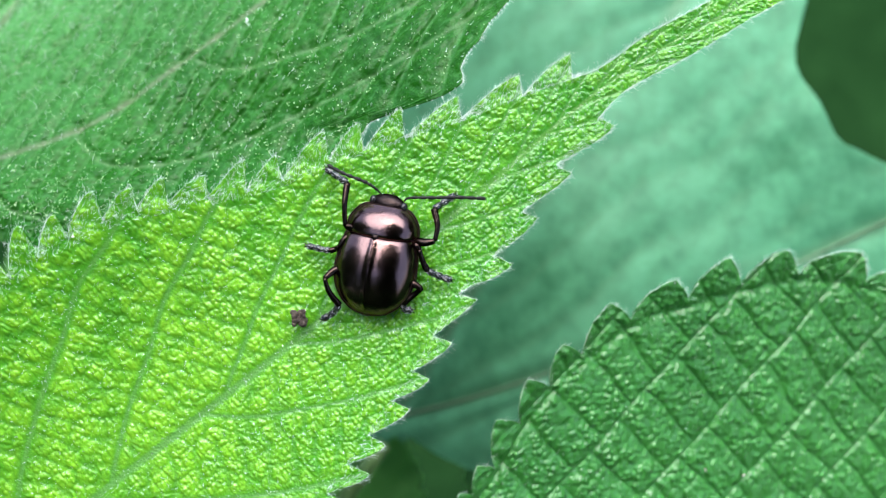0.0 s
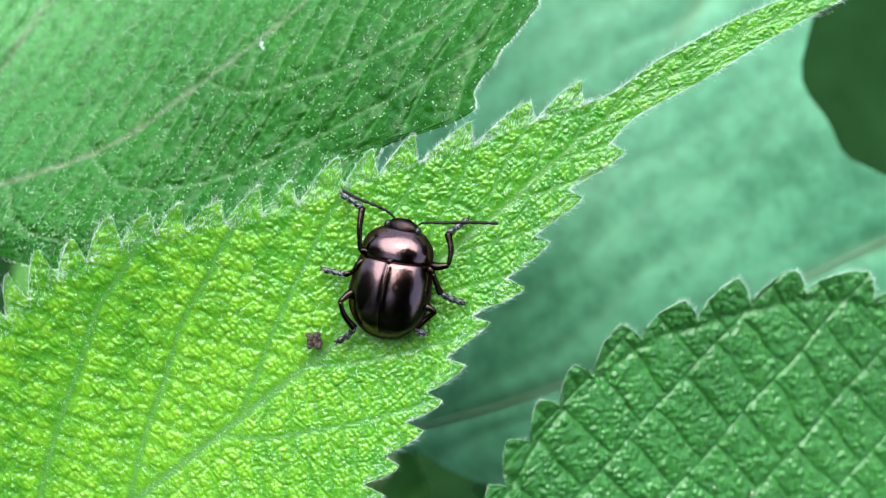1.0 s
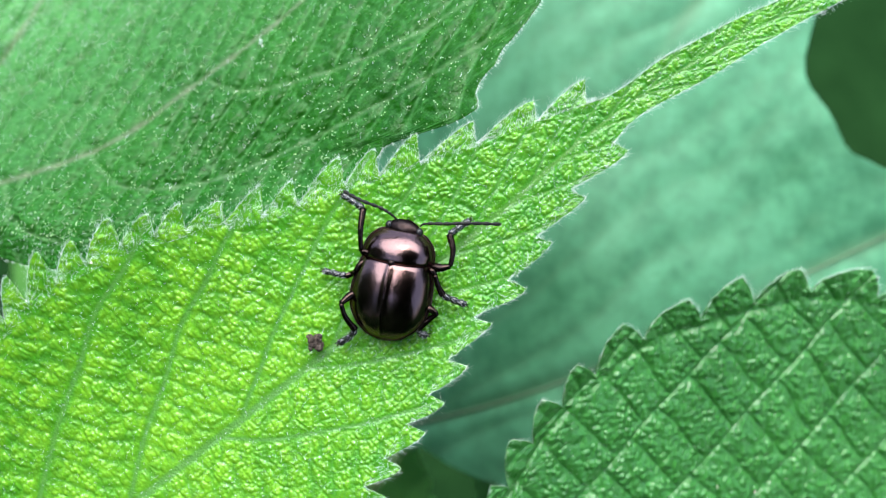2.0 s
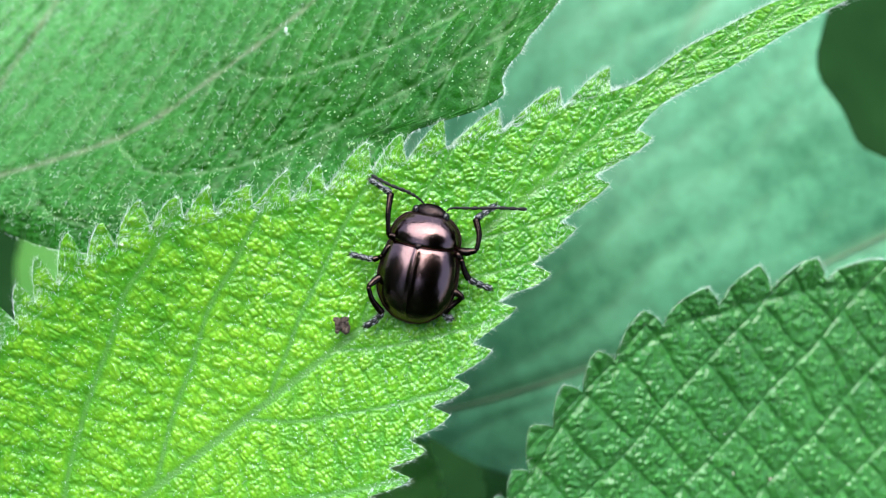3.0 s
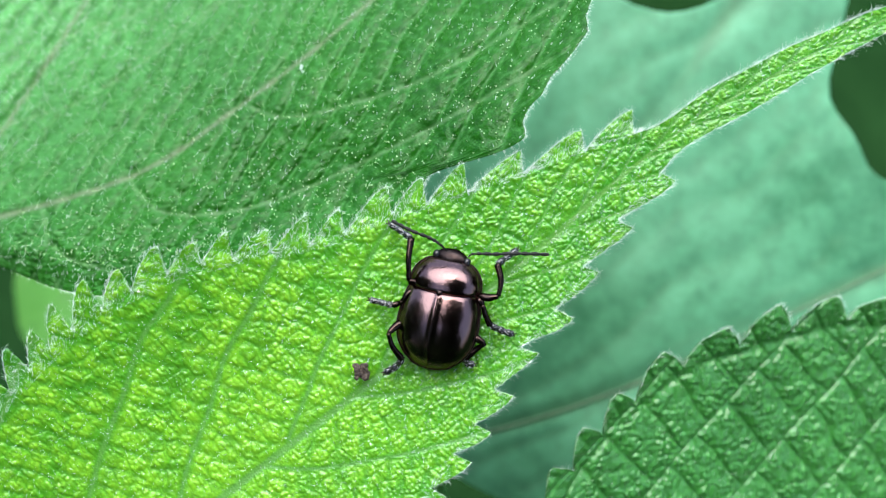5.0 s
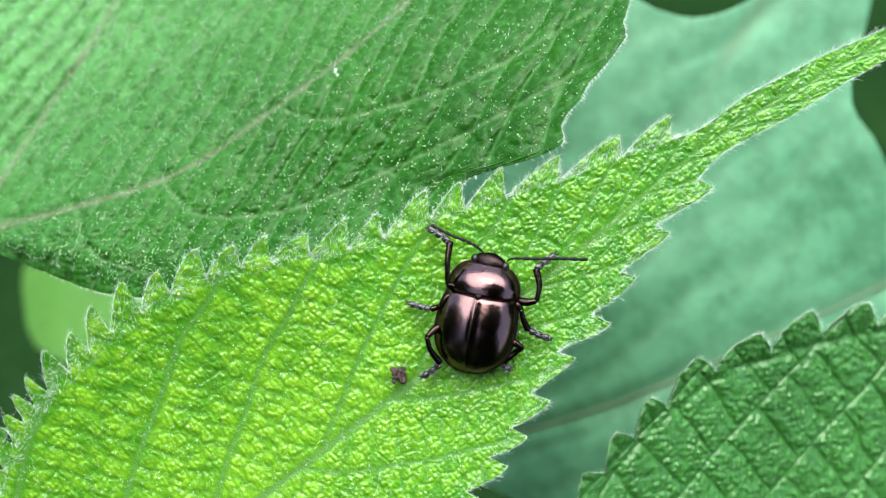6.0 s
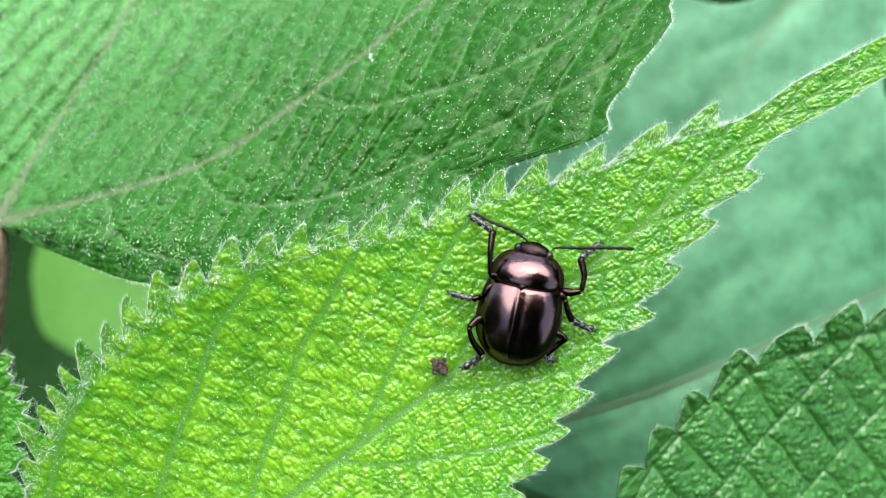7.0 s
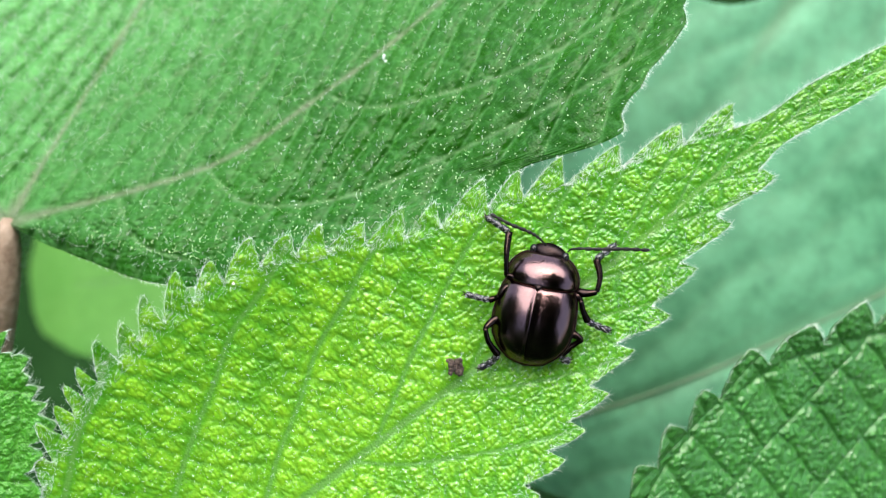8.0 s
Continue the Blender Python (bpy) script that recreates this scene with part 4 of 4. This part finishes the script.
def shrub(at, tall, wide, count, seed, over=(0, 0)):
    """An added, unseen bush: forked stems and a crown of many small folded leaves."""
    r = np.random.RandomState(seed)
    bush = tagged(new("shrub"), "unseen dark green bush added to block sky light", "shrub", "bushes round about")
    bush.location = at
    bm = bmesh.new()
    for k in range(7):
        a = k * 0.9 + r.uniform(0, 0.5)
        d = np.array([math.cos(a), math.sin(a)]) * wide * 0.6
        tube(bm, [((d[0] * f + over[0] * f * f) * 1000 + r.normal(0, 20), (d[1] * f + over[1] * f * f) * 1000 + r.normal(0, 20), tall * 850 * f**0.8) for f in np.linspace(0, 1, 6)], np.linspace(22, 6, 6), 7)
    part("stems", bm, BARKY, bush)
    p = r.normal(size=(count, 3))
    p = p / np.linalg.norm(p, axis=1, keepdims=True) * r.uniform(0.25, 1, (count, 1)) ** 0.4
    p *= 1 + 0.25 * np.sin(p[:, :1] * 7 + seed) * np.cos(p[:, 1:2] * 6)
    p = p * (wide, wide, tall * (0.26 if any(over) else 0.5)) + (*over, tall * (0.75 if any(over) else 0.52))
    p[:, 2] = np.maximum(p[:, 2], 0.05)
    d, e = r.normal(size=(count, 3)), r.normal(size=(count, 3))
    d = d / np.linalg.norm(d, axis=1, keepdims=True) * r.uniform(0.05, 0.1, (count, 1))
    e = np.cross(d, e)
    e = e / np.linalg.norm(e, axis=1, keepdims=True) * 0.03
    verts = np.stack([p - d, p + e, p + d, p - e], 1).reshape(-1, 3)
    verts[1::4] += (0, 0, 0.012)
    i = np.arange(count)[:, None] * 4
    me = bpy.data.meshes.new("crown")
    me.from_pydata(verts.tolist(), [], np.concatenate([i + (0, 1, 2), i + (0, 2, 3)]).tolist())
    tagged(join("crown", me, SHRUB, bush), kind="stuff")


# First crown overhangs in place of the camera holder, darkening the beetle's reflection.
for at, tall, wide, count, seed, over in (((1.0, -1.5, 0), 2.4, 0.55, 30000, 2, (-0.70, 1.08)), ((0.2, -1.5, 0), 2.5, 0.8, 7000, 1, (0, 0)), ((2.5, 0.8, 0), 1.7, 0.95, 7000, 7, (0, 0)), ((-1.0, -2.4, 0), 2.2, 1.2, 7000, 3, (0, 0)), ((2.2, 2.6, 0), 2.0, 1.2, 6000, 4, (0, 0)), ((-1.75, -0.4, 0), 2.3, 0.85, 6500, 5, (0, 0)), ((0.7, -3.0, 0), 2.8, 1.3, 7000, 6, (0, 0))):
    shrub(at, tall, wide, count, seed, over)
